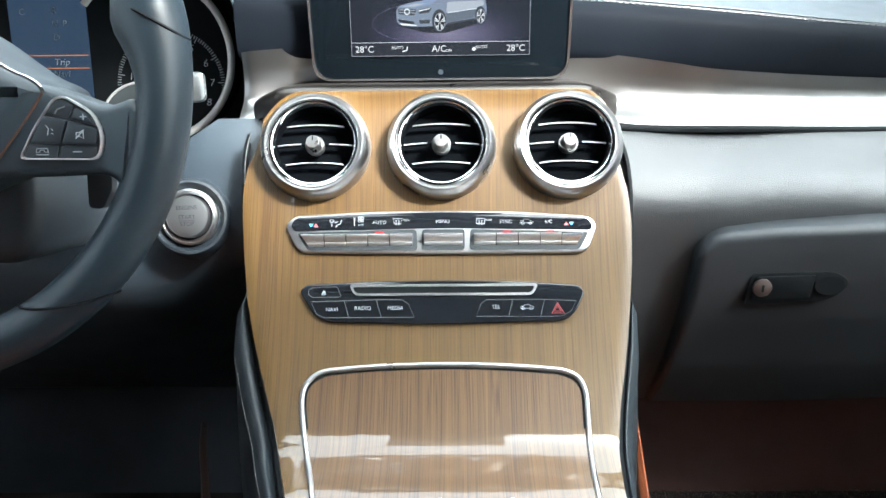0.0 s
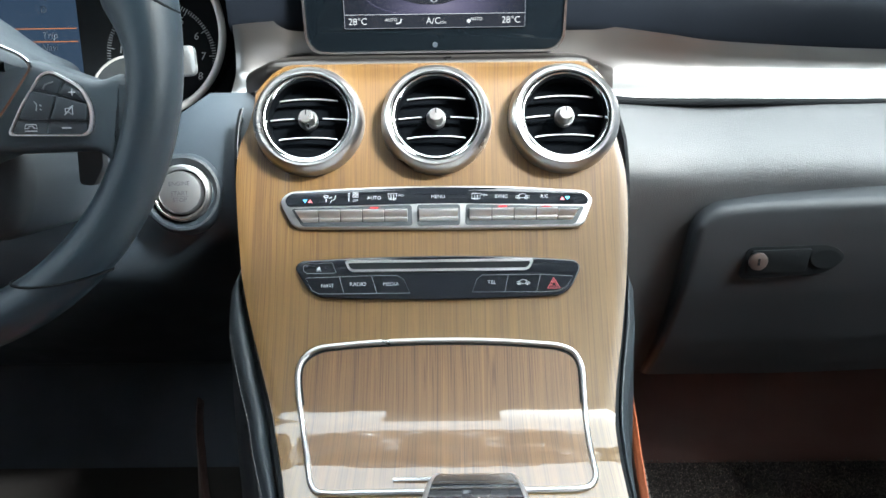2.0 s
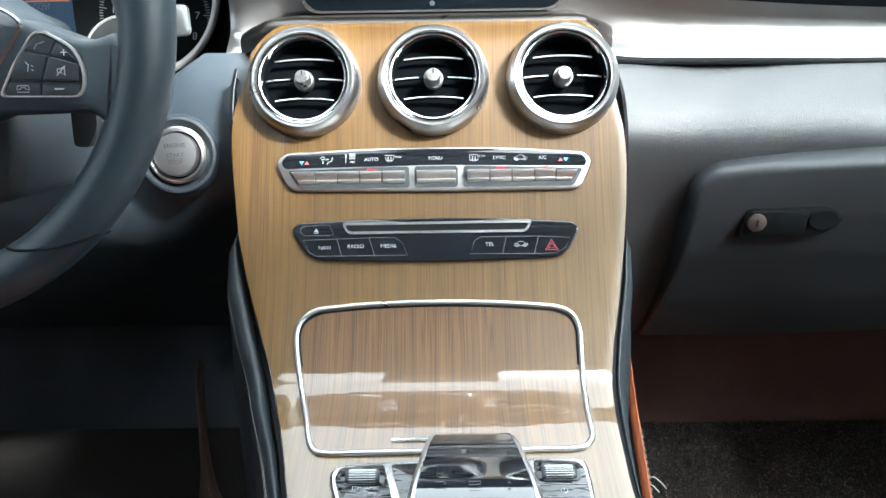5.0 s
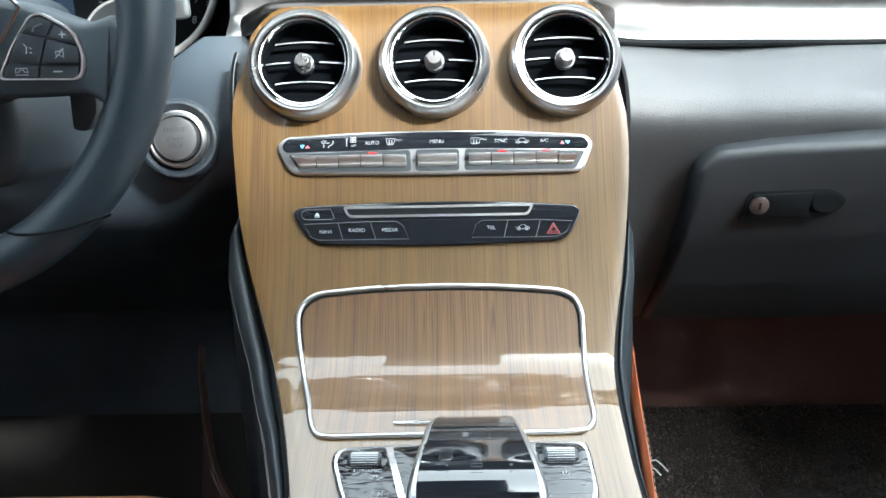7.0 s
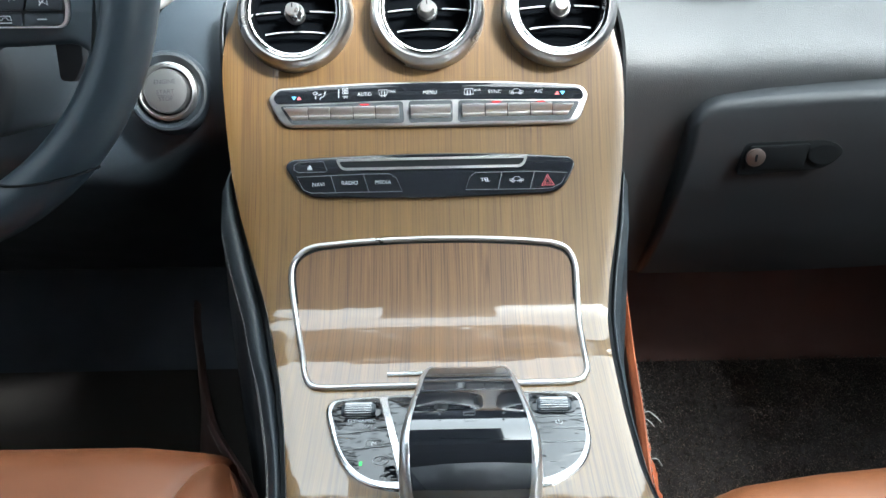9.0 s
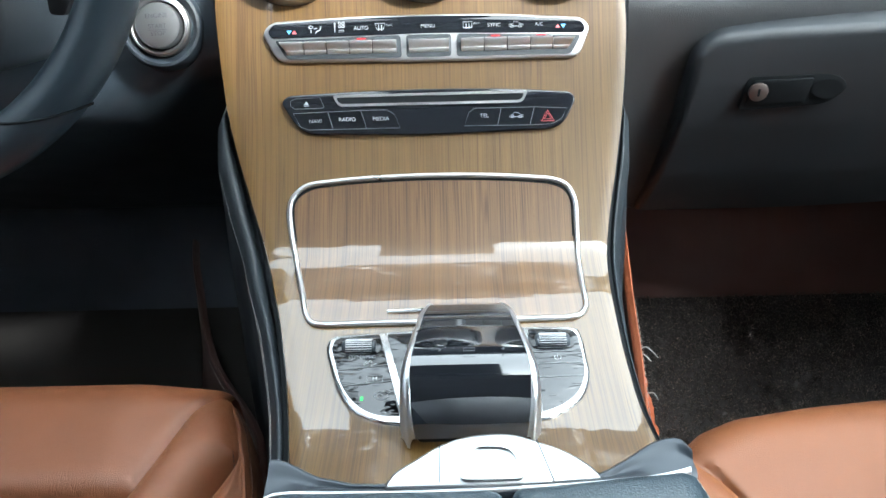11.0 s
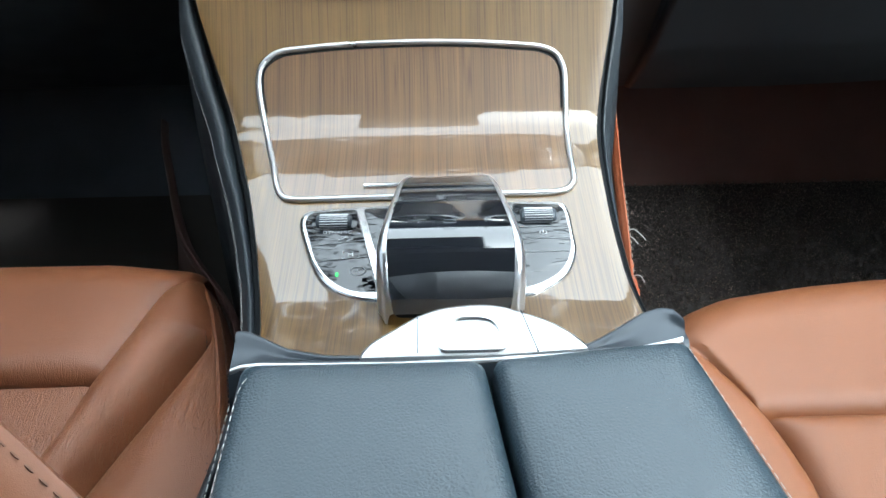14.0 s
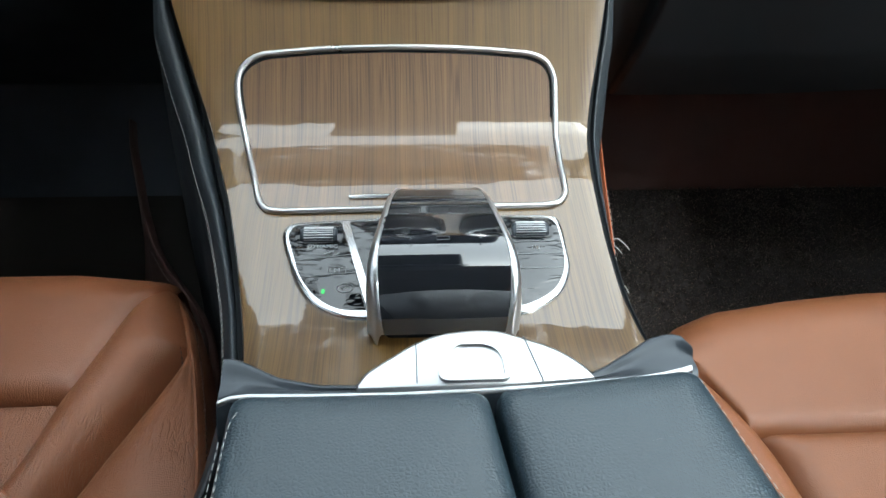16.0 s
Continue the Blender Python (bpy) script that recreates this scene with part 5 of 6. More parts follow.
# ---- seats ----
def pillow(center, size, turn=(0, 0, 0), power=4.0, nu=28, nv=40, dent=0.0):
    """A stuffed, rounded block."""
    m = pose(*center, *turn)
    rows = []
    for i in range(nv + 1):
        b = -math.pi / 2 + math.pi * i / nv
        r = []
        for j in range(nu):
            a = 2 * math.pi * j / nu
            def sp(v, e):
                return math.copysign(abs(v) ** e, v)
            e = 2.0 / power
            x = sp(math.cos(b), e) * sp(math.cos(a), e)
            y = sp(math.cos(b), e) * sp(math.sin(a), e)
            z = sp(math.sin(b), e)
            r.append(m @ Vector((x * size[0] / 2, y * size[1] / 2, z * size[2] / 2)))
        rows.append(r)
    bm = grid(rows, closed_u=True)
    bmesh.ops.remove_doubles(bm, verts=bm.verts[:], dist=0.0003)
    return bm


def padded(y0, y1, fl, fr, top, r_front, r_back, r_left, r_right, depth=0.1, ny=46, nx=60, sag=0.0):
    """A stuffed cushion over a plan: its left and right edges run as fl(y) and fr(y); each edge rolls down by its own radius."""
    def roll(d, r):
        q = max(0.0, min(1.0, d / r))
        return r * (1 - math.sqrt(max(0.0, 1 - (1 - q) ** 2)))
    rows = []
    for i in range(ny + 1):
        t = 0.5 - 0.5 * math.cos(math.pi * i / ny)
        y = y0 + (y1 - y0) * t
        row = []
        for j in range(nx + 1):
            u = 0.5 - 0.5 * math.cos(math.pi * j / nx)
            a, c = fl(y), fr(y)
            x = a + (c - a) * u
            drop = max(roll(y - y0, r_back), roll(x - a, r_left), roll(c - x, r_right))
            drop = math.hypot(drop, roll(y1 - y, r_front))
            row.append(Vector((x, y, top(x, y) - drop - sag * math.sin(math.pi * u) * math.sin(math.pi * t))))
        rows.append(row)
    base = rows[-1]
    rows.append([v - Vector((0, -0.002, depth)) for v in base])
    return grid(rows)


def build_seats():
    d = thing("driver_seat", "tan leather driver seat with side bolster and dark seams", "car seat", (-0.37, 0.0, 0.0))
    part("front_cushion", padded(0.302, 0.416, lambda y: -0.58, lambda y: -0.150 - 0.35 * max(0, 0.39 - y), lambda x, y: 0.317 - 0.16 * max(0.0, x + 0.21) + 0.06 * (0.4 - y), 0.042, 0.018, 0.03, 0.02), TAN_SHADED, d)
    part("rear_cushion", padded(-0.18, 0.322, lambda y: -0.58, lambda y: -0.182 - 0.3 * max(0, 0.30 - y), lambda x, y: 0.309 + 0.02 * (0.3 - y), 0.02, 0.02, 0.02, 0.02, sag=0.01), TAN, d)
    rows = []
    for y, a, c, zb, hh in ((0.4125, -0.168, -0.156, 0.200, 0.002), (0.4115, -0.168, -0.1565, 0.235, 0.002), (0.4090, -0.168, -0.157, 0.264, 0.003), (0.4060, -0.172, -0.1535, 0.280, 0.006), (0.398, -0.1755, -0.1485, 0.290, 0.008), (0.383, -0.1785, -0.1425, 0.294, 0.012), (0.3686, -0.182, -0.1372, 0.298, 0.014), (0.35, -0.1875, -0.1318, 0.302, 0.015), (0.3406, -0.1905, -0.1304, 0.303, 0.016), (0.32, -0.197, -0.139, 0.304, 0.017), (0.30, -0.2025, -0.1476, 0.305, 0.018), (0.2665, -0.209, -0.1635, 0.307, 0.018), (0.23, -0.222, -0.18, 0.309, 0.018), (0.17, -0.24, -0.205, 0.311, 0.018), (0.05, -0.26, -0.22, 0.314, 0.018), (-0.18, -0.27, -0.225, 0.317, 0.018)):
        dr = float(np.interp(y, (0.325, 0.345), (0.014, 0.002)))
        rows.append([Vector((a + (c - a) * (w + 1) / 2, y, zb + hh - (hh + (0.012 if w < 0 else dr)) * abs(w) ** 2.4)) for w in np.linspace(-1, 1, 19)])
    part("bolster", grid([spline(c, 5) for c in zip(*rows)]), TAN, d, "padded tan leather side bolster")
    edge = ((-0.157, 0.4125, 0.205, 0.002), (-0.1575, 0.4115, 0.238, 0.002), (-0.158, 0.409, 0.262, 0.002), (-0.1537, 0.4037, 0.281, 0.002), (-0.1440, 0.385, 0.291, 0.002), (-0.1368, 0.3686, 0.297, 0.002), (-0.1300, 0.347, 0.303, 0.002), (-0.1259, 0.3335, 0.305, 0.006), (-0.1163, 0.2951, 0.313, 0.0335), (-0.109, 0.2593, 0.319, 0.058), (-0.103, 0.22, 0.323, 0.082), (-0.098, 0.17, 0.327, 0.107), (-0.095, 0.0, 0.33, 0.125), (-0.095, -0.15, 0.33, 0.13))
    side = []
    for x, y, z, w in edge:
        up = 0.006 * min(1.0, w / 0.03)
        side.append([Vector((x - w, y, z - 0.018 * min(1.0, w / 0.006))), Vector((x - w * 0.86, y, z - 0.004)), Vector((x - w * 0.5, y, z + up)), Vector((x - w * 0.15, y, z + up * 0.4)), Vector((x, y, z)), Vector((x + 0.005, y, z - 0.007)), Vector((x + 0.008, y, z - 0.035)), Vector((x + 0.004, y, z - 0.16))])
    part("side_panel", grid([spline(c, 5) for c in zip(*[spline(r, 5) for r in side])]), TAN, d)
    pip = spline([Vector((x, y, z)) for x, y, z, w in edge[:-1]], 8)
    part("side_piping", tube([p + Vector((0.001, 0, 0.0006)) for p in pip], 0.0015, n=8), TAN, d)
    for off, dz in ((-0.005, 0.0012), (0.0052, -0.0052)):
        part("side_seam", stitches([p + Vector((off, 0, dz)) for p in pip], 0.0028, 0.0016, 0.00055), BROWN_THREAD, d)
    part("base", prism(rounded([(-0.56, 0.36), (-0.15, 0.36), (-0.12, -0.3), (-0.56, -0.3)], 0.03), 0.0, 0.21, 0.01), BLACK, d)
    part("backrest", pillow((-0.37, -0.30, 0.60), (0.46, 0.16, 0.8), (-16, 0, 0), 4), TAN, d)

    a, c = Vector((-0.149, 0.190, 0.455)), Vector((0.0142, -0.0101, -0.0100))
    ed = [a + c * k for k in np.linspace(-3, 6, 24)]
    away = Vector((-0.55, -0.62, -0.42)).normalized()
    wing = [[p + away * q + Vector((0, 0, 0.012)) * math.sin(min(1.0, q / 0.03) * math.pi / 2) for q in (0.14, 0.08, 0.045, 0.025, 0.012, 0.004, 0.0)] + [p + Vector((-0.003, 0.004, -0.006)), p + Vector((-0.02, 0.0, -0.03)), p + away * 0.14 - Vector((0, 0, 0.05))] for p in ed]
    part("backrest_wing", grid(wing), TAN_WING, d, "tan leather backrest side wing")
    part("wing_seam", stitches([p + away * 0.005 + Vector((0, 0, 0.0036)) for p in ed], 0.0042, 0.0030, 0.0007), TAN_THREAD, d)

    p = thing("passenger_seat", "tan leather passenger seat cushion with a cross seam", "car seat", (0.37, 0.0, 0.0))

    def groove(y):
        return float(np.interp(y, (-0.2, 0.1, 0.19, 0.2186, 0.235, 0.249, 0.265, 0.28, 0.309, 0.326, 0.34, 0.36), (0.250, 0.232, 0.218, 0.2128, 0.2108, 0.209, 0.2025, 0.1945, 0.179, 0.168, 0.159, 0.143)))

    def crest(x):
        return float(np.interp(x, (0.16, 0.18, 0.205, 0.26, 0.311, 0.5), (0.346, 0.363, 0.374, 0.383, 0.388, 0.393)))
    rows = []
    for v in np.linspace(0, 1, 34):
        t = 0.5 - 0.5 * math.cos(math.pi * v)
        row = []
        for u in np.linspace(0, 1, 60):
            w = 0.5 - 0.5 * math.cos(math.pi * u)
            y = 0.270 + 0.102 * t
            x = groove(y) + (0.58 - groove(y)) * w
            y = 0.270 + (crest(x) - 0.270) * t
            r1, r2, r3 = 0.042, 0.014, 0.0045
            a1, a2, a3 = (crest(x) - y) / r1, (y - 0.270) / r2, (x - groove(y)) / r3
            def rl(q, r):
                q = max(0.0, min(1.0, q))
                return r * (1 - math.sqrt(max(0.0, 1 - (1 - q) ** 2)))
            row.append(Vector((x, y, 0.3165 - math.hypot(rl(a1, r1), max(rl(a2, r2), rl(a3, r3)))) ))
        rows.append([row[0] + Vector((0.001, 0, -0.04))] + row)
    rows.append([q + Vector((0, 0.002, -0.1)) for q in rows[-1]])
    part("front_cushion", grid(rows), TAN_SMOOTH, p)
    part("rear_cushion", padded(-0.2, 0.274, lambda y: groove(y) + 0.001, lambda y: 0.58, lambda x, y: 0.314 + 0.02 * (0.28 - y), 0.014, 0.03, 0.02, 0.03, sag=0.006), TAN_SMOOTH, p)
    rows = []
    for y, z in ((0.356, 0.272), (0.352, 0.292), (0.343, 0.304), (0.328, 0.311), (0.30, 0.3165), (0.27, 0.3175), (0.235, 0.3185), (0.2, 0.3195), (0.1, 0.323), (-0.2, 0.329)):
        g = groove(y)
        wd = float(np.interp(y, (0.2, 0.30, 0.33, 0.346, 0.354), (0.08, 0.060, 0.045, 0.028, 0.014)))
        rows.append([Vector((g + 0.002, y, z - 0.014)), Vector((g - 0.0015, y, z - 0.003)), Vector((g - wd * 0.4, y, z + 0.002)), Vector((g - wd * 0.8, y, z)), Vector((g - wd, y, z - 0.006)), Vector((g - wd - 0.004, y, z - 0.04)), Vector((g - wd, y, z - 0.18))])
    part("bolster", grid([spline(c, 5) for c in zip(*[spline(r, 4) for r in rows])]), TAN_SMOOTH, p, "flat tan leather side bolster")
    part("base", prism(rounded([(0.20, 0.33), (0.56, 0.33), (0.56, -0.3), (0.20, -0.3)], 0.03), 0.0, 0.21, 0.01), BLACK, p)
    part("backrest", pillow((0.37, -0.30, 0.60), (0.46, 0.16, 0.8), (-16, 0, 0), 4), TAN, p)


# ---- footwell ----
def build_mats():
    for nm, x0, x1, lab in (("driver", -0.7, -0.17, "brown leather driver floor mat under the pedals"), ("passenger", 0.18, 0.7, "brown leather passenger floor mat with black looped inlay")):
        mt = thing("floor_mat", lab, "floor mat", ((x0 + x1) / 2, 0.6, -0.02))
        sg = 1 if x0 > 0 else -1
        prof = [(0.15, 0.0), (0.6, 0.0), (0.78, 0.003), (0.83, 0.03), (0.88, 0.12), (0.93, 0.24)]
        rows = [[(x, y, z) for x in np.linspace(x0, x1, 12)] for y, z in prof]
        part("base_sheet", grid(rows), TAN_MAT if sg > 0 else CARPET, mt)
        inner = x0 if sg > 0 else x1
        part("looped_inlay", box((x0 + 0.01, 0.2, 0.0), (x1 - 0.01, 0.785, 0.014), 0.004), LOOP_BASE, mt, "black looped carpet inlay")
        line = ((0.64, 0.30, 0.168), (0.58, 0.285, 0.1655), (0.52, 0.272, 0.162), (0.46, 0.262, 0.159), (0.41, 0.25, 0.156), (0.35, 0.24, 0.155)) if sg > 0 else ((0.64, 0.245, 0.236), (0.60, 0.25, 0.2255), (0.56, 0.25, 0.2125), (0.52, 0.25, 0.1995), (0.48, 0.25, 0.1835), (0.455, 0.25, 0.1685), (0.43, 0.25, 0.1505), (0.405, 0.25, 0.135), (0.38, 0.25, 0.1265), (0.33, 0.25, 0.117), (0.26, 0.255, 0.105))
        fl = []
        for y, top, x in line:
            fl.append([Vector((sg * x, y, top - 0.004)), Vector((sg * (x + 0.003), y, top)), Vector((sg * (x + 0.007), y, top - 0.003)), Vector((sg * (x + 0.013), y, top - 0.05)), Vector((sg * (x + 0.028), y, 0.1)), Vector((sg * (x + 0.05), y, 0.0))])
        part("side_flap", grid([spline(c, 4) for c in zip(*[spline(r, 4) for r in fl])]), TAN_FLAP if sg > 0 else FLAP_SHADED, mt, "upright tan leather flap beside the console")
        part("flap_seam", stitches(spline([(sg * (x + 0.0085), y, t - 0.007) for y, t, x in line[2 if sg > 0 else 4:]], 8), 0.0040, 0.0024, 0.0003), THREAD, mt)


def build_loops():
    """Curly plastic loops of the passenger mat, one joined sheet of them."""
    rng = random.Random(7)
    vs, fs = [], []
    for _ in range(26000):
        x, y = rng.uniform(0.185, 0.66), rng.uniform(0.36, 0.785)
        a, r, hh = rng.uniform(0, 6.283), rng.uniform(0.0014, 0.0032), rng.uniform(0.001, 0.0042)
        w = 0.00032
        ux, uy = math.cos(a), math.sin(a)
        k = len(vs)
        for q in range(5):
            t = -1 + q / 2
            px_, py_, pz_ = x + ux * r * t, y + uy * r * t, 0.0135 + hh * (1 - t * t) + rng.uniform(0, 0.0006)
            vs.append((px_ - uy * w, py_ + ux * w, pz_))
            vs.append((px_ + uy * w, py_ - ux * w, pz_ + 0.0003))
        for q in range(4):
            fs.append((k + 2 * q, k + 2 * q + 1, k + 2 * q + 3, k + 2 * q + 2))
    me = bpy.data.meshes.new("carpet_loops")
    me.from_pydata(vs, [], fs)
    me.materials.append(LOOPS)
    tagged(new("carpet_loops", me), "black and brown curly loops of the mat", "carpet loops", kind="stuff")
    th = thing("loose_thread", "frayed white threads at the torn mat edge", "thread", (0.167, 0.478, 0.25))
    for pts in (((0.165, 0.476, 0.247), (0.172, 0.478, 0.252), (0.178, 0.476, 0.249), (0.183, 0.472, 0.245)), ((0.165, 0.474, 0.246), (0.171, 0.473, 0.248), (0.177, 0.470, 0.243)), ((0.166, 0.440, 0.238), (0.173, 0.439, 0.240), (0.177, 0.436, 0.235))):
        part("strand", tube(spline(pts, 6), 0.0005, n=5), THREAD, th)
    tf = thing("torn_edge", "ragged torn strip of orange mat leather", "leather strip", (0.168, 0.45, 0.2))
    rows = []
    for i, y in enumerate(np.linspace(0.475, 0.38, 26)):
        j = rng.uniform(-0.0008, 0.0012)
        rows.append([Vector((0.166 + 0.2 * j, y, 0.244 - 0.0002 * i)), Vector((0.1715 + j, y + rng.uniform(-0.001, 0.001), 0.232 + j)), Vector((0.173 + 0.7 * j, y, 0.205)), Vector((0.171 + j, y, 0.17 + 6 * j))])
    part("strip", grid(rows), ORANGE, tf)


# ---- steering wheel and instruments ----
WC, WR, WT = Vector((-0.326, 0.474, 0.637)), 0.169, 20.0
WM = Matrix.Translation(WC) @ Matrix(((1, 0, 0), (0, math.sin(radians(WT)), -math.cos(radians(WT))), (0, math.cos(radians(WT)), math.sin(radians(WT))))).to_4x4()


def build_wheel():
    w = thing("steering_wheel", "black leather steering wheel with silver-trimmed switches", "steering wheel", WC)
    rows = []
    for q in range(120):
        a = 2 * math.pi * q / 120
        deg = math.degrees(a)
        grip = 1.0 + 0.10 * math.exp(-((deg - 11) / 8) ** 2)
        thumb = 0.0085 * math.exp(-((deg - 11) / 7.5) ** 2)
        r = []
        for k in range(20):
            b = 2 * math.pi * k / 20
            rr = WR + 0.0155 * grip * math.cos(b) - thumb * max(0.0, -math.cos(b))
            r.append(WM @ Vector((rr * math.cos(a), rr * math.sin(a), 0.018 * math.sin(b))))
        rows.append(r)
    part("rim", grid(rows, closed_u=True, closed_v=True), WHEEL_LEATHER, w, "smooth black leather rim")
    for deg, swing in ((10.5, -4.4), (-52, 8.7)):
        a = radians(deg)
        path = []
        for k in range(21):
            b = 2 * math.pi * k / 20
            aa = a + radians(swing) * math.cos(b)
            path.append(WM @ Vector(((WR + 0.0160 * math.cos(b)) * math.cos(aa), (WR + 0.0160 * math.cos(b)) * math.sin(aa), 0.0185 * math.sin(b))))
        part("rim_seam", tube(path[:-1], 0.0009, closed=True, n=5), DEEP, w)
    # right spoke
    sp = rounded([(0.03, -0.01), (0.0995, -0.004), (0.12, -0.0115), (0.1387, -0.0185), (0.153, -0.013), (0.162, -0.02), (0.160, -0.05), (0.148, -0.068), (0.138, -0.0565), (0.1, -0.0580), (0.03, -0.0580)], [0.01, 0.02, 0.02, 0.012, 0.004, 0.004, 0.004, 0.004, 0.012, 0.02, 0.01], 5)
    part("spoke", prism(sp, -0.014, 0.0125, 0.006, WM, 4), HUB_LEATHER, w)
    hb = [(0.0, 0.05), (0.045, 0.031), (0.0815, 0.005), (0.0975, -0.003), (0.1035, -0.009), (0.1005, -0.0158), (0.0809, -0.0412), (0.06, -0.062), (0.0, -0.078), (-0.06, -0.062), (-0.0809, -0.0412), (-0.1005, -0.0158), (-0.1035, -0.009), (-0.0975, -0.003), (-0.0815, 0.005), (-0.045, 0.031)]
    ho = [q.xy for q in spline([(x, y, 0) for x, y in hb], 4, True)]
    part("hub", prism(ho, -0.05, 0.0215, 0.010, WM, 5), HUB_LEATHER, w, "black airbag cover")
    part("hub_ring", tube([WM @ Vector((q.x, q.y, 0.0130)) for q in ho], 0.0013, closed=True, n=6), CHROME, w)
    sw = WM @ Matrix.Translation((0.1135, -0.0330, 0.0140))
    out = rounded([(x - 0.1135, y + 0.0330) for x, y in ((0.0890, -0.0475), (0.0985, -0.0300), (0.1106, -0.0135), (0.1170, -0.0120), (0.1335, -0.0215), (0.1385, -0.0347), (0.1358, -0.0482))], [0.004, 0.004, 0.005, 0.005, 0.006, 0.006, 0.006], 6)
    inn = [(p[0] * 0.945, p[1] * 0.945) for p in out]
    pad = part("switch_pad", prism(out, -0.006, 0.0005, 0.0004, sw), GREY_SWITCH, w)
    part("switch_trim", ring_prism(out, inn, -0.001, 0.0022, sw), LIP, pad, "polished silver surround")
    for o, h in (([(-0.0215, -0.0135), (-0.0020, -0.0138), (-0.0010, -0.0070), (-0.0180, -0.0062)], 0.0018), ([(-0.0008, -0.0138), (0.0200, -0.0140), (0.0212, -0.0074), (0.0004, -0.0070)], 0.0018),
                 ([(-0.0165, -0.0052), (0.0000, -0.0060), (0.0048, 0.0072), (-0.0090, 0.0098)], 0.0032), ([(0.0012, -0.0060), (0.0208, -0.0064), (0.0220, 0.0022), (0.0060, 0.0068)], 0.0032),
                 ([(-0.0080, 0.0108), (0.0052, 0.0082), (0.0092, 0.0152), (0.0032, 0.0188), (-0.0025, 0.0175)], 0.0018), ([(0.0065, 0.0078), (0.0222, 0.0034), (0.0182, 0.0100), (0.0104, 0.0145)], 0.0018)):
        part("switch", prism(rounded(o, 0.0016, 4), -0.001, h, 0.0007, sw), GREY_SWITCH, pad)
    lm = sw @ Matrix.Translation((0, 0, 0.0022))
    part("plus_sign", icon_lines(lm @ Matrix.Translation((0.0140, 0.0090, 0)), [[(-0.0018, 0), (0.0018, 0)], [(0, -0.0018), (0, 0.0018)]], 0.0003), WHITE_MARK, pad)
    part("minus_sign", icon_lines(lm @ Matrix.Translation((0.0095, -0.0105, 0)), [[(-0.0025, 0), (0.0025, 0)]], 0.0004), WHITE_MARK, pad)
    part("hang_up_sign", icon_lines(lm @ Matrix.Translation((-0.0105, -0.0100, 0)), [[(-0.0035, -0.0008), (-0.003, 0.0015), (0.003, 0.0015), (0.0035, -0.0008), (0.0015, -0.0004), (0.001, 0.0006), (-0.001, 0.0006), (-0.0015, -0.0004), (-0.0035, -0.0008)], [(-0.0035, -0.002), (0.0035, -0.002)]], 0.0003), WHITE_MARK, pad)
    part("pick_up_sign", icon_lines(lm @ Matrix.Translation((0.0010, 0.0130, 0)), [[(-0.003, -0.0022), (-0.0015, 0.0003), (0.003, 0.0018)]], 0.0005), GREY_MARK, pad)
    part("voice_sign", icon_lines(lm @ Matrix.Translation((-0.0050, 0.0015, 0.0012)), [[(-0.002, 0.0028), (-0.0005, 0.001), (-0.0012, -0.0025)], [(0.001, 0.001), (0.002, 0.0)], [(0.001, -0.0015), (0.002, -0.002)]], 0.0003), WHITE_MARK, pad)
    part("mute_sign", icon_lines(lm @ Matrix.Translation((0.0120, -0.0008, 0.0012)), [[(-0.002, 0.001), (0.0, 0.001), (0.002, 0.0025), (0.002, -0.0025), (0.0, -0.001), (-0.002, -0.001), (-0.002, 0.001)], [(-0.0025, -0.0025), (0.0025, 0.0025)]], 0.0003), WHITE_MARK, pad)
    part("shift_paddle", prism(rounded([(0.105, -0.079), (0.114, -0.080), (0.121, -0.068), (0.121, -0.05), (0.105, -0.05)], 0.003), -0.04, -0.032, 0.001, WM), BLACK, w)
    col = WM @ Matrix.Translation((0, -0.012, -0.155))
    part("column_cover", prism(rounded([(-0.058, -0.105), (0.058, -0.105), (0.070, -0.060), (0.055, -0.030), (-0.055, -0.030), (-0.070, -0.060)], 0.018, 5), 0.0, 0.112, 0.012, col, 4), BLACK, w, "black steering column cover")
    s = thing("column_stalk", "black steering column stalk with a silver end cap", "stalk", (-0.24, 0.6, 0.57))
    part("stem", tube(spline([(-0.30, 0.615, 0.535), (-0.24, 0.605, 0.562), (-0.205, 0.60, 0.583), (-0.186, 0.60, 0.592)], 5), 0.007, n=10), BLACK, s)
    part("end_cap", prism(rounded([(-0.0066, -0.011), (0.0066, -0.011), (0.0074, 0.011), (-0.0058, 0.011)], 0.005), -0.008, 0.005, 0.003, Matrix.Translation((-0.181, 0.598, 0.594)) @ look((0, 0, 0), (-0.25, 1, -0.3))), STALK_METAL, s, "satin silver end cap")


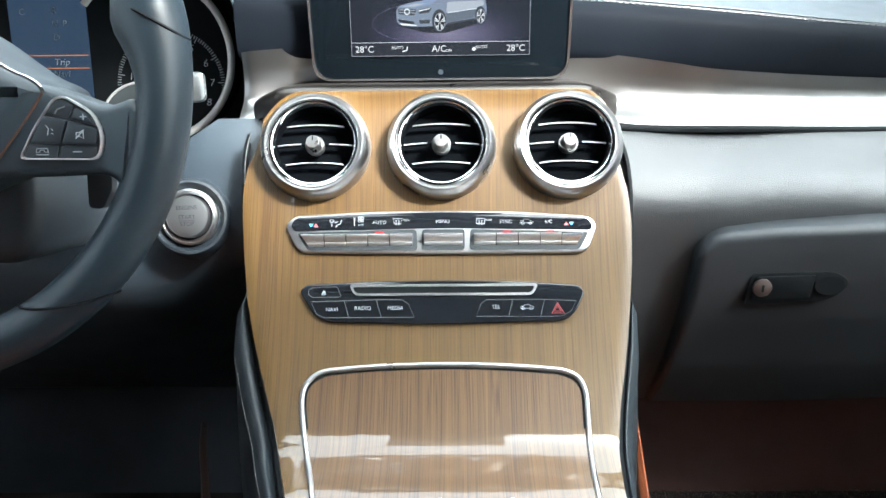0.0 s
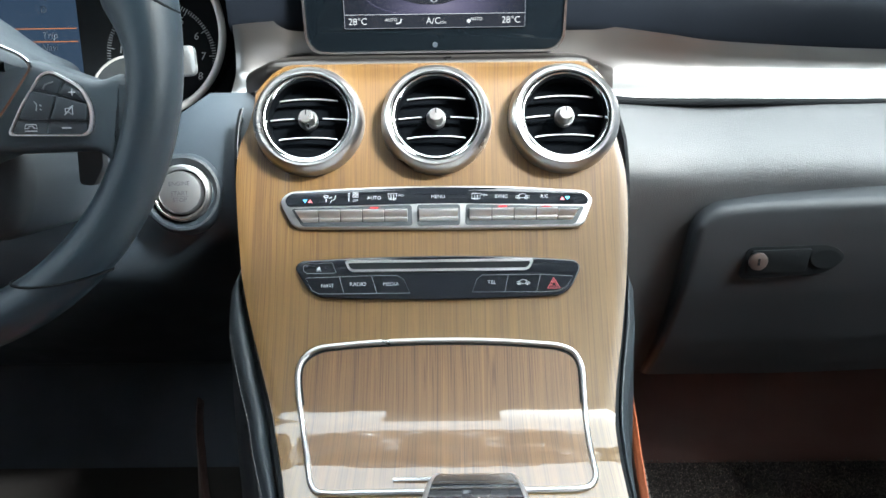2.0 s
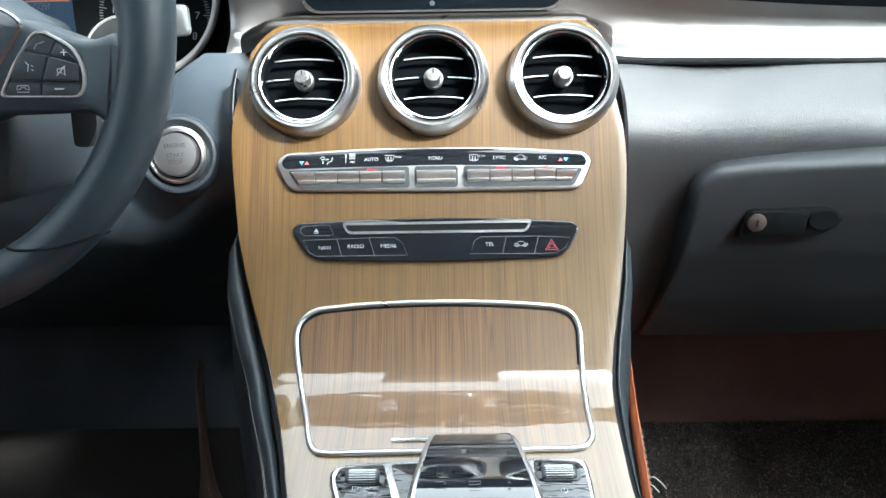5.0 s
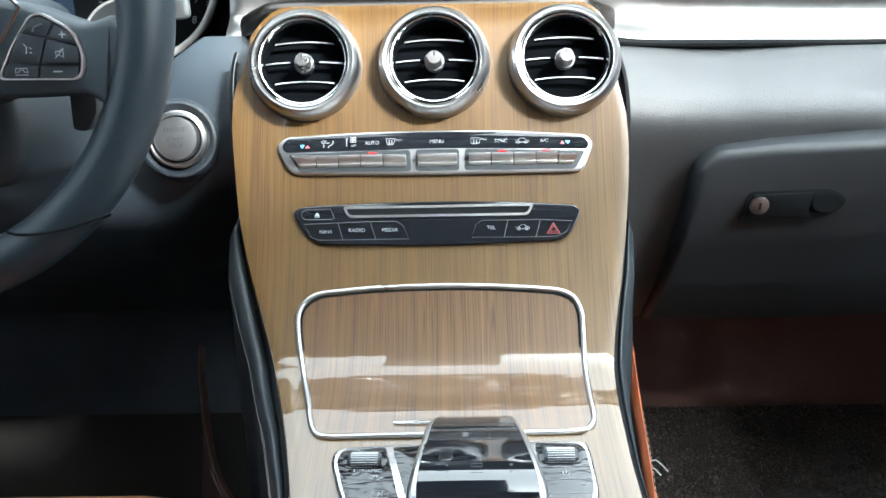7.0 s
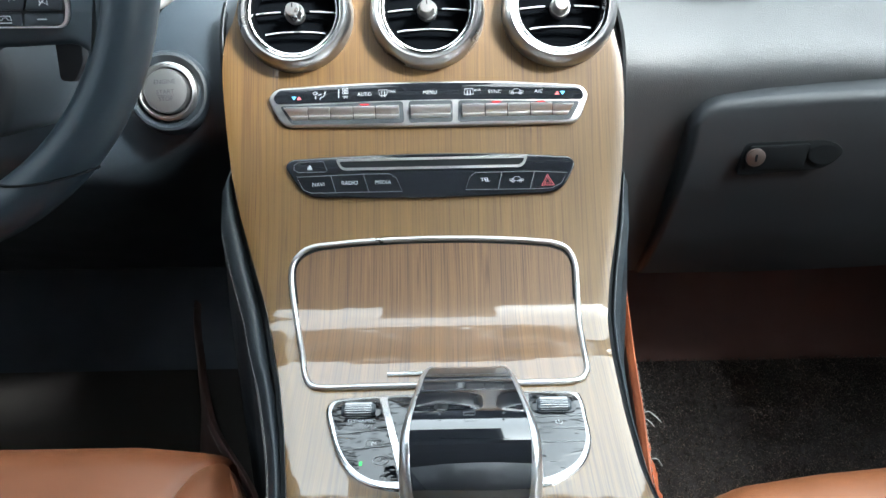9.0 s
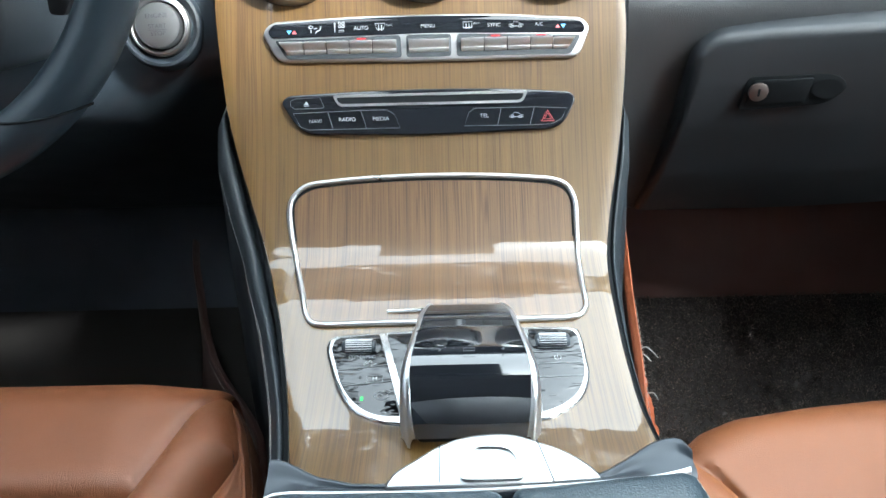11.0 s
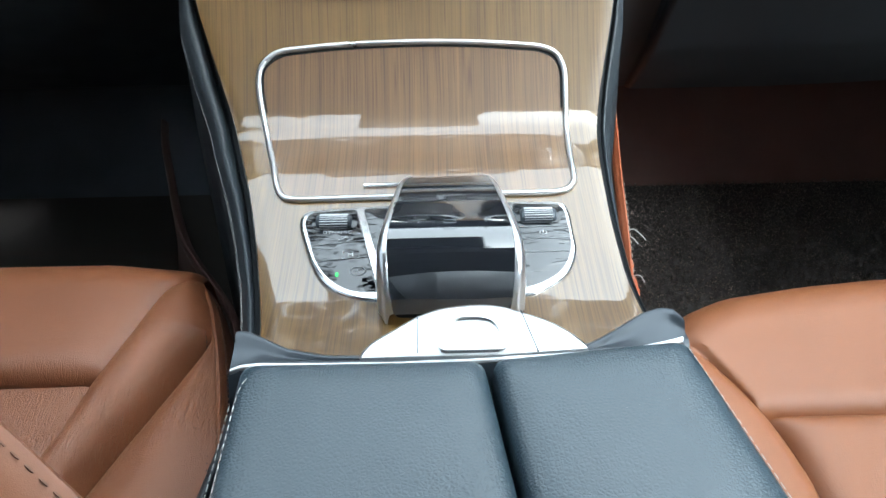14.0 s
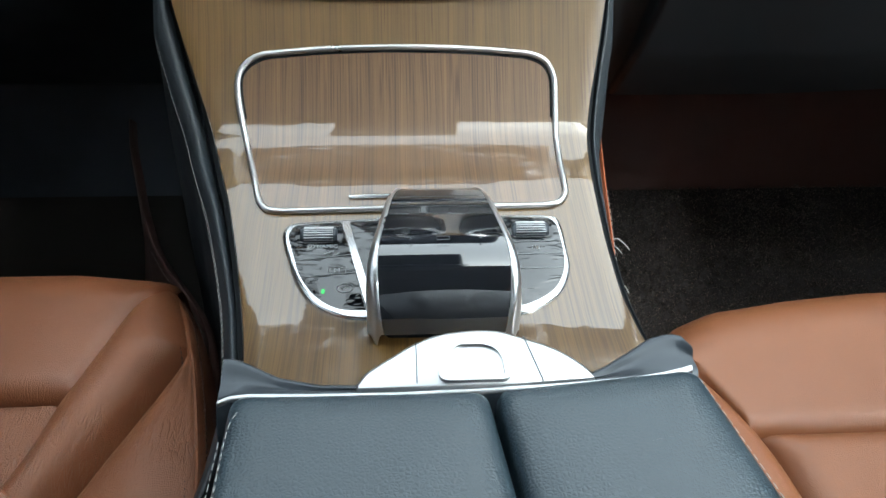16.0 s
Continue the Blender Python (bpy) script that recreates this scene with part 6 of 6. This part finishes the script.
def build_cluster():
    c = thing("instrument_cluster", "instrument cluster with a round rev counter and display", "instrument cluster", (-0.35, 0.76, 0.55))
    cm = Matrix.Translation((0, 0.765, 0.56)) @ Matrix(((1, 0, 0), (0, 0.26, -0.966), (0, 0.966, 0.26))).to_4x4()
    part("face", prism(rounded([(-0.56, -0.075), (-0.18, -0.075), (-0.18, 0.1), (-0.56, 0.1)], 0.02), -0.01, 0.0, 0.001, cm), DEEP, c)
    gx, gy_ = -0.2575, -0.010
    hx, hy = -0.271, 0.014
    part("gauge_ring", tube([cm @ Vector((hx + 0.075 * math.cos(a), hy + 0.075 * math.sin(a), 0.012)) for a in np.linspace(radians(-130), radians(140), 90)], 0.0034, n=12), RING_SILVER, c, "satin silver gauge ring")
    wall = [[cm @ Vector((hx + r * math.cos(a), hy + r * math.sin(a), h)) for r, h in ((0.0700, 0.0), (0.0735, 0.010), (0.0790, 0.010), (0.0840, -0.004))] for a in np.linspace(radians(-125), radians(100), 60)]
    part("gauge_wall", grid(wall), DEEP, c)
    sx, sy = -0.285, -0.050
    part("small_gauge", prism([(sx + r * math.cos(a), sy + r * math.sin(a)) for r, aa in ((0.041, np.linspace(radians(70), radians(150), 16)), (0.024, np.linspace(radians(150), radians(70), 16))) for a in aa], 0.0, 0.003, 0.0008, cm), STALK_METAL, c, "pale silver small gauge")
    part("small_gauge_rim", tube([cm @ Vector((sx + 0.042 * math.cos(a), sy + 0.042 * math.sin(a), 0.003)) for a in np.linspace(radians(60), radians(155), 24)], 0.0012, n=8), RING_SILVER, c)
    bm, rd = bmesh.new(), bmesh.new()
    for q in range(91):
        a = radians(197 - 252 * q / 90)
        r0 = 0.0475 if q % 10 else 0.0445
        tgt = rd if q > 76 else bm
        u, n_ = Vector((math.cos(a), math.sin(a))), Vector((-math.sin(a), math.cos(a))) * 0.00035
        c0 = Vector((gx, gy_))
        prism([c0 + u * r0 - n_, c0 + u * 0.051 - n_, c0 + u * 0.051 + n_, c0 + u * r0 + n_], 0.0, 0.0006, 0, cm, bm=tgt)
    part("scale_marks", bm, WHITE_MARK, c)
    part("red_marks", rd, RED_MARK, c)
    for i in range(9):
        a = radians(197 - 28 * i)
        part("numeral", lettering(str(i), 0.0095, cm @ Matrix.Translation((gx + 0.0385 * math.cos(a), gy_ + 0.0385 * math.sin(a), 0.0006)), 0.0001, 0.15), WHITE_MARK, c)
    dsp = part("display", prism(rounded([(-0.405, -0.06), (-0.332, -0.06), (-0.332, 0.08), (-0.405, 0.08)], 0.003), 0.0, 0.0006, 0, cm), glow("cluster_display", (0.02, 0.035, 0.06), 1.3), c, "dark blue display")
    for txt, x, y, sz, sl in (("Trip", -0.3595, 0.0112, 0.0085, 0.2), ("Navi", -0.3610, 0.0005, 0.0085, 0.2)):
        part("lettering", lettering(txt, sz, cm @ Matrix.Translation((x, y, 0.0009)), 0.0001, sl), WHITE_MARK if txt == "Trip" else GREY_MARK, dsp)
    for txt, x, y, mat in (("R", -0.362, 0.058, GREY_MARK), ("N", -0.362, 0.046, GREY_MARK), ("P", -0.353, 0.046, WHITE_MARK), ("D", -0.362, 0.034, GREY_MARK), ("C", -0.392, 0.057, WHITE_MARK)):
        part("lettering", lettering(txt, 0.0085, cm @ Matrix.Translation((x, y, 0.0009))), mat, dsp)
    for y in (0.0175, 0.0058):
        part("menu_line", prism([(-0.405, y - 0.0004), (-0.334, y - 0.0004), (-0.334, y + 0.0004), (-0.405, y + 0.0004)], 0.0006, 0.0009, 0, cm), glow("amber_line", (1.0, 0.35, 0.12), 0.5), dsp)


def build_screen():
    c = thing("center_display", "free-standing black centre display showing a silver car", "display", (0, 0.67, 0.6))
    m = Matrix.Translation((-0.001, 0.664, 0.579)) @ Matrix(((1, 0, 0), (0, 0.17, -0.985), (0, 0.985, 0.17))).to_4x4()
    out = rounded([(-0.1035, 0.0), (0.1035, 0.0), (0.107, 0.128), (-0.107, 0.128)], [0.016, 0.016, 0.02, 0.02], 8)
    inn = [(p[0] * 0.982, 0.0018 + (p[1]) * 0.975) for p in out]
    part("housing", prism(out, -0.016, 0.0, 0.001, m), BLACK, c)
    part("bezel", ring_prism(out, inn, -0.003, 0.0022, m), CHROME, c, "silver rim")
    part("cover_glass", prism(inn, -0.001, 0.0012, 0.0005, m), SCREEN_GLASS, c)
    part("stand", box((-0.04, 0.692, 0.57), (0.04, 0.71, 0.61), 0.004), BLACK, c)
    lit = glow("screen_blue", (0.02, 0.026, 0.055), 1.0)
    lt = lit.node_tree
    where = lt.nodes.new("ShaderNodeTexCoord")
    fit = lt.nodes.new("ShaderNodeMapping")
    spot = m @ Vector((0.006, 0.036, 0))
    fit.inputs["Location"].default_value = (-spot.x / 0.066, 0, -spot.z / 0.026)
    fit.inputs["Scale"].default_value = (1 / 0.066, 0, 1 / 0.026)
    ball = lt.nodes.new("ShaderNodeTexGradient")
    ball.gradient_type = 'SPHERICAL'
    lt.links.new(where.outputs["Object"], fit.inputs[0])
    lt.links.new(fit.outputs[0], ball.inputs[0])
    lt.links.new(ramp(lt, ball.outputs[0], [(0.0, (0.006, 0.010, 0.020)), (0.3, (0.022, 0.024, 0.048)), (0.7, (0.095, 0.088, 0.15)), (1.0, (0.17, 0.155, 0.23))]), lt.nodes["Principled BSDF"].inputs["Emission Color"])
    scr = part("picture", prism([(-0.0715, 0.0195), (0.0715, 0.0195), (0.0725, 0.105), (-0.0725, 0.105)], 0.0012, 0.0015, 0, m), lit, c, "lit screen picture")
    P1 = glow("screen_floor", (0.085, 0.08, 0.15), 1.0)
    P2 = glow("screen_body", (0.17, 0.205, 0.27), 1.0)
    P3 = glow("screen_dark", (0.012, 0.014, 0.022), 1.0)
    P6 = glow("screen_silver", (0.34, 0.37, 0.42), 1.0)
    P7 = glow("screen_hood", (0.19, 0.25, 0.36), 1.0)
    P9 = glow("screen_grey", (0.10, 0.12, 0.155), 1.0)
    P8 = glow("screen_cladding", (0.04, 0.045, 0.06), 1.0)
    P4 = glow("screen_light", (0.75, 0.78, 0.82), 1.0)
    P5 = glow("screen_bar", (0.012, 0.015, 0.025), 1.0)

    def flat(name, pts, h, mat, r=0.0):
        part(name, prism(rounded(pts, r, 4) if r else pts, 0.0015, h, 0, m), mat, scr)
    part("stage_edge", tube([m @ Vector((0.054 * math.cos(a), 0.045 + 0.0165 * math.sin(a), 0.0016)) for a in np.linspace(radians(95), radians(255), 40)], 0.00022, n=4), P1, scr)
    flat("car_shadow", [(-0.034, 0.0432), (-0.012, 0.0375), (0.004, 0.0372), (0.034, 0.0450), (0.036, 0.0480), (-0.03, 0.0470)], 0.0016, P3, 0.003)
    body = [p.xy for p in spline([(x, y, 0) for x, y in ((-0.0347, 0.0512), (-0.0342, 0.0462), (-0.0315, 0.0437), (-0.0220, 0.0424), (-0.0080, 0.0424), (0.0065, 0.0436), (0.0272, 0.0472), (0.0352, 0.0498), (0.0371, 0.0540), (0.0362, 0.0610), (0.0335, 0.0690), (0.0280, 0.0752), (0.0130, 0.0772), (0.0000, 0.0745), (-0.0062, 0.0655), (-0.0110, 0.0628), (-0.0230, 0.0608), (-0.0318, 0.0582), (-0.0345, 0.0550))], 4, True)]
    flat("car_body", body, 0.0018, P2)
    flat("car_hood", [(-0.0325, 0.0572), (-0.0200, 0.0568), (-0.0070, 0.0592), (-0.0020, 0.0628), (-0.0068, 0.0642), (-0.0200, 0.0604), (-0.0310, 0.0583)], 0.00184, P7, 0.0012)
    flat("car_hood_light", [(-0.0300, 0.0578), (-0.0200, 0.0576), (-0.0110, 0.0600), (-0.0200, 0.0598)], 0.00186, P6, 0.0008)
    flat("car_side", [(0.0050, 0.0530), (0.0275, 0.0558), (0.0352, 0.0585), (0.0345, 0.0618), (0.0060, 0.0610)], 0.00184, P6, 0.0012)
    flat("car_lower_side", [(0.0055, 0.0452), (0.0272, 0.0490), (0.0285, 0.0555), (0.0045, 0.0525)], 0.00184, P9, 0.001)
    flat("car_sill", [(0.0055, 0.0432), (0.0275, 0.0470), (0.0275, 0.0484), (0.0055, 0.0450)], 0.00186, P8, 0.0005)
    flat("car_crease", [(0.0060, 0.0524), (0.0300, 0.0556), (0.0300, 0.0560), (0.0060, 0.0529)], 0.00188, P4)
    flat("car_windscreen", [(-0.0055, 0.0652), (-0.0010, 0.0640), (0.0045, 0.0735), (0.0005, 0.0730)], 0.00188, P3, 0.0008)
    flat("car_windows", [(0.0022, 0.0645), (0.0065, 0.0730), (0.0150, 0.0748), (0.0270, 0.0728), (0.0318, 0.0665)], 0.0019, P3, 0.001)
    flat("car_mirror", [(-0.0010, 0.0660), (0.0035, 0.0656), (0.0040, 0.0682), (0.0000, 0.0684)], 0.00194, P6, 0.0008)
    flat("car_grille", [(-0.0332, 0.0564), (-0.0185, 0.0556), (-0.0205, 0.0508), (-0.0328, 0.0520)], 0.0019, P8, 0.0012)
    for y in (0.0525, 0.0545):
        flat("grille_bar", [(-0.0322, y + 0.0006), (-0.0200, y), (-0.0200, y + 0.0005), (-0.0322, y + 0.0011)], 0.00194, P6)
    part("maker_badge", tube([m @ Vector((-0.0262 + 0.0020 * math.cos(a), 0.0538 + 0.0021 * math.sin(a), 0.0020)) for a in np.linspace(0, 6.2832, 16, endpoint=False)], 0.0003, closed=True, n=4), P4, scr)
    flat("car_lamp", [(-0.0178, 0.0548), (-0.0082, 0.0568), (-0.0065, 0.0560), (-0.0090, 0.0528), (-0.0165, 0.0522)], 0.00195, P8, 0.0008)
    flat("lamp_line", [(-0.0172, 0.0545), (-0.0082, 0.0563), (-0.0080, 0.0558), (-0.0168, 0.0538)], 0.00198, P4)
    flat("car_intake", [(-0.0338, 0.0482), (-0.0215, 0.0463), (-0.0200, 0.0442), (-0.0320, 0.0456)], 0.0019, P3, 0.0008)
    flat("side_intake", [(-0.0170, 0.0472), (-0.0078, 0.0476), (-0.0085, 0.0446), (-0.0160, 0.0446)], 0.0019, P8, 0.001)
    flat("car_skid", [(-0.0322, 0.0450), (-0.0190, 0.0436), (-0.0185, 0.0428), (-0.0305, 0.0436)], 0.00192, P4, 0.0003)
    for x, y, rx, ry in ((-0.0002, 0.0458, 0.0050, 0.0080), (0.0324, 0.0498, 0.0037, 0.0063)):
        flat("wheel_arch", [(x - 0.0004 + rx * 1.14 * math.cos(a), y + 0.0006 + ry * 1.12 * math.sin(a)) for a in np.linspace(0, 6.2832, 24, endpoint=False)], 0.0019, P8)
        flat("car_wheel", [(x + rx * math.cos(a), y + ry * math.sin(a)) for a in np.linspace(0, 6.2832, 24, endpoint=False)], 0.0020, P3)
        for k in range(5):
            for d in (-0.16, 0.16):
                a0 = 6.2832 * k / 5 + 0.3 + d
                flat("wheel_spoke", [(x, y), (x + rx * 0.84 * math.cos(a0 - 0.09), y + ry * 0.84 * math.sin(a0 - 0.09)), (x + rx * 0.84 * math.cos(a0 + 0.09), y + ry * 0.84 * math.sin(a0 + 0.09))], 0.0021, P4)
        part("wheel_rim", tube([m @ Vector((x + rx * 0.84 * math.cos(a), y + ry * 0.84 * math.sin(a), 0.0021)) for a in np.linspace(0, 6.2832, 24, endpoint=False)], 0.0003, closed=True, n=5), P6, scr)
    flat("status_bar", [(-0.0715, 0.0197), (0.0715, 0.0197), (0.0716, 0.0300), (-0.0716, 0.0300)], 0.0018, P5)
    for x in (-0.0717, 0.0714):
        flat("picture_edge", [(x, 0.0195), (x + 0.0003, 0.0195), (x + 0.0003, 0.105), (x, 0.105)], 0.0021, P6)
    flat("picture_edge", [(-0.0715, 0.0195), (0.0715, 0.0195), (0.0715, 0.0198), (-0.0715, 0.0198)], 0.0021, P6)
    flat("status_line", [(-0.0715, 0.0300), (0.0715, 0.0300), (0.0715, 0.0303), (-0.0715, 0.0303)], 0.0020, P4)
    WT_ = glow("screen_text", (0.8, 0.82, 0.84), 1.0)
    for txt, x, sz in (("28°C", -0.061, 0.0072), ("A/C", -0.001, 0.0072), ("28°C", 0.0605, 0.0072), ("AUTO", -0.0345, 0.0035), ("AUTO", 0.033, 0.0035), ("ON", 0.0068, 0.003)):
        part("lettering", lettering(txt, sz, m @ Matrix.Translation((x, 0.0248 - (0.0012 if txt == "ON" else 0) + (0.0012 if txt == "AUTO" else 0), 0.0021))), WT_, scr)
    part("seat_sign", icon_lines(m @ Matrix.Translation((-0.028, 0.0248, 0.0021)), [[(0.0015, 0.002), (0.001, -0.0008), (-0.0025, -0.0018)]], 0.0005), WT_, scr)
    part("fan_sign", icon_lines(m @ Matrix.Translation((0.027, 0.0245, 0.0021)), [[(-0.0015, 0.0), (0.0015, 0.0)], [(0, -0.0015), (0, 0.0015)]], 0.0008), WT_, scr)
    part("maker_mark", lathe([(0.0, 0.0012), (0.0022, 0.0012), (0.0022, 0.0015), (0.0, 0.0015)], m @ Matrix.Translation((0, 0.0065, 0)), 16), GREY_SWITCH, c)


build_shell()
build_dashboard()
build_start_button()
build_console()
for vx in (-0.0945, 0.0, 0.0945):
    build_vent(vx)
build_climate_panel()
build_media_panel()
build_storage_lid()
build_controls()
build_armrest()
build_seats()
build_mats()
build_loops()
build_wheel()
build_cluster()
build_screen()
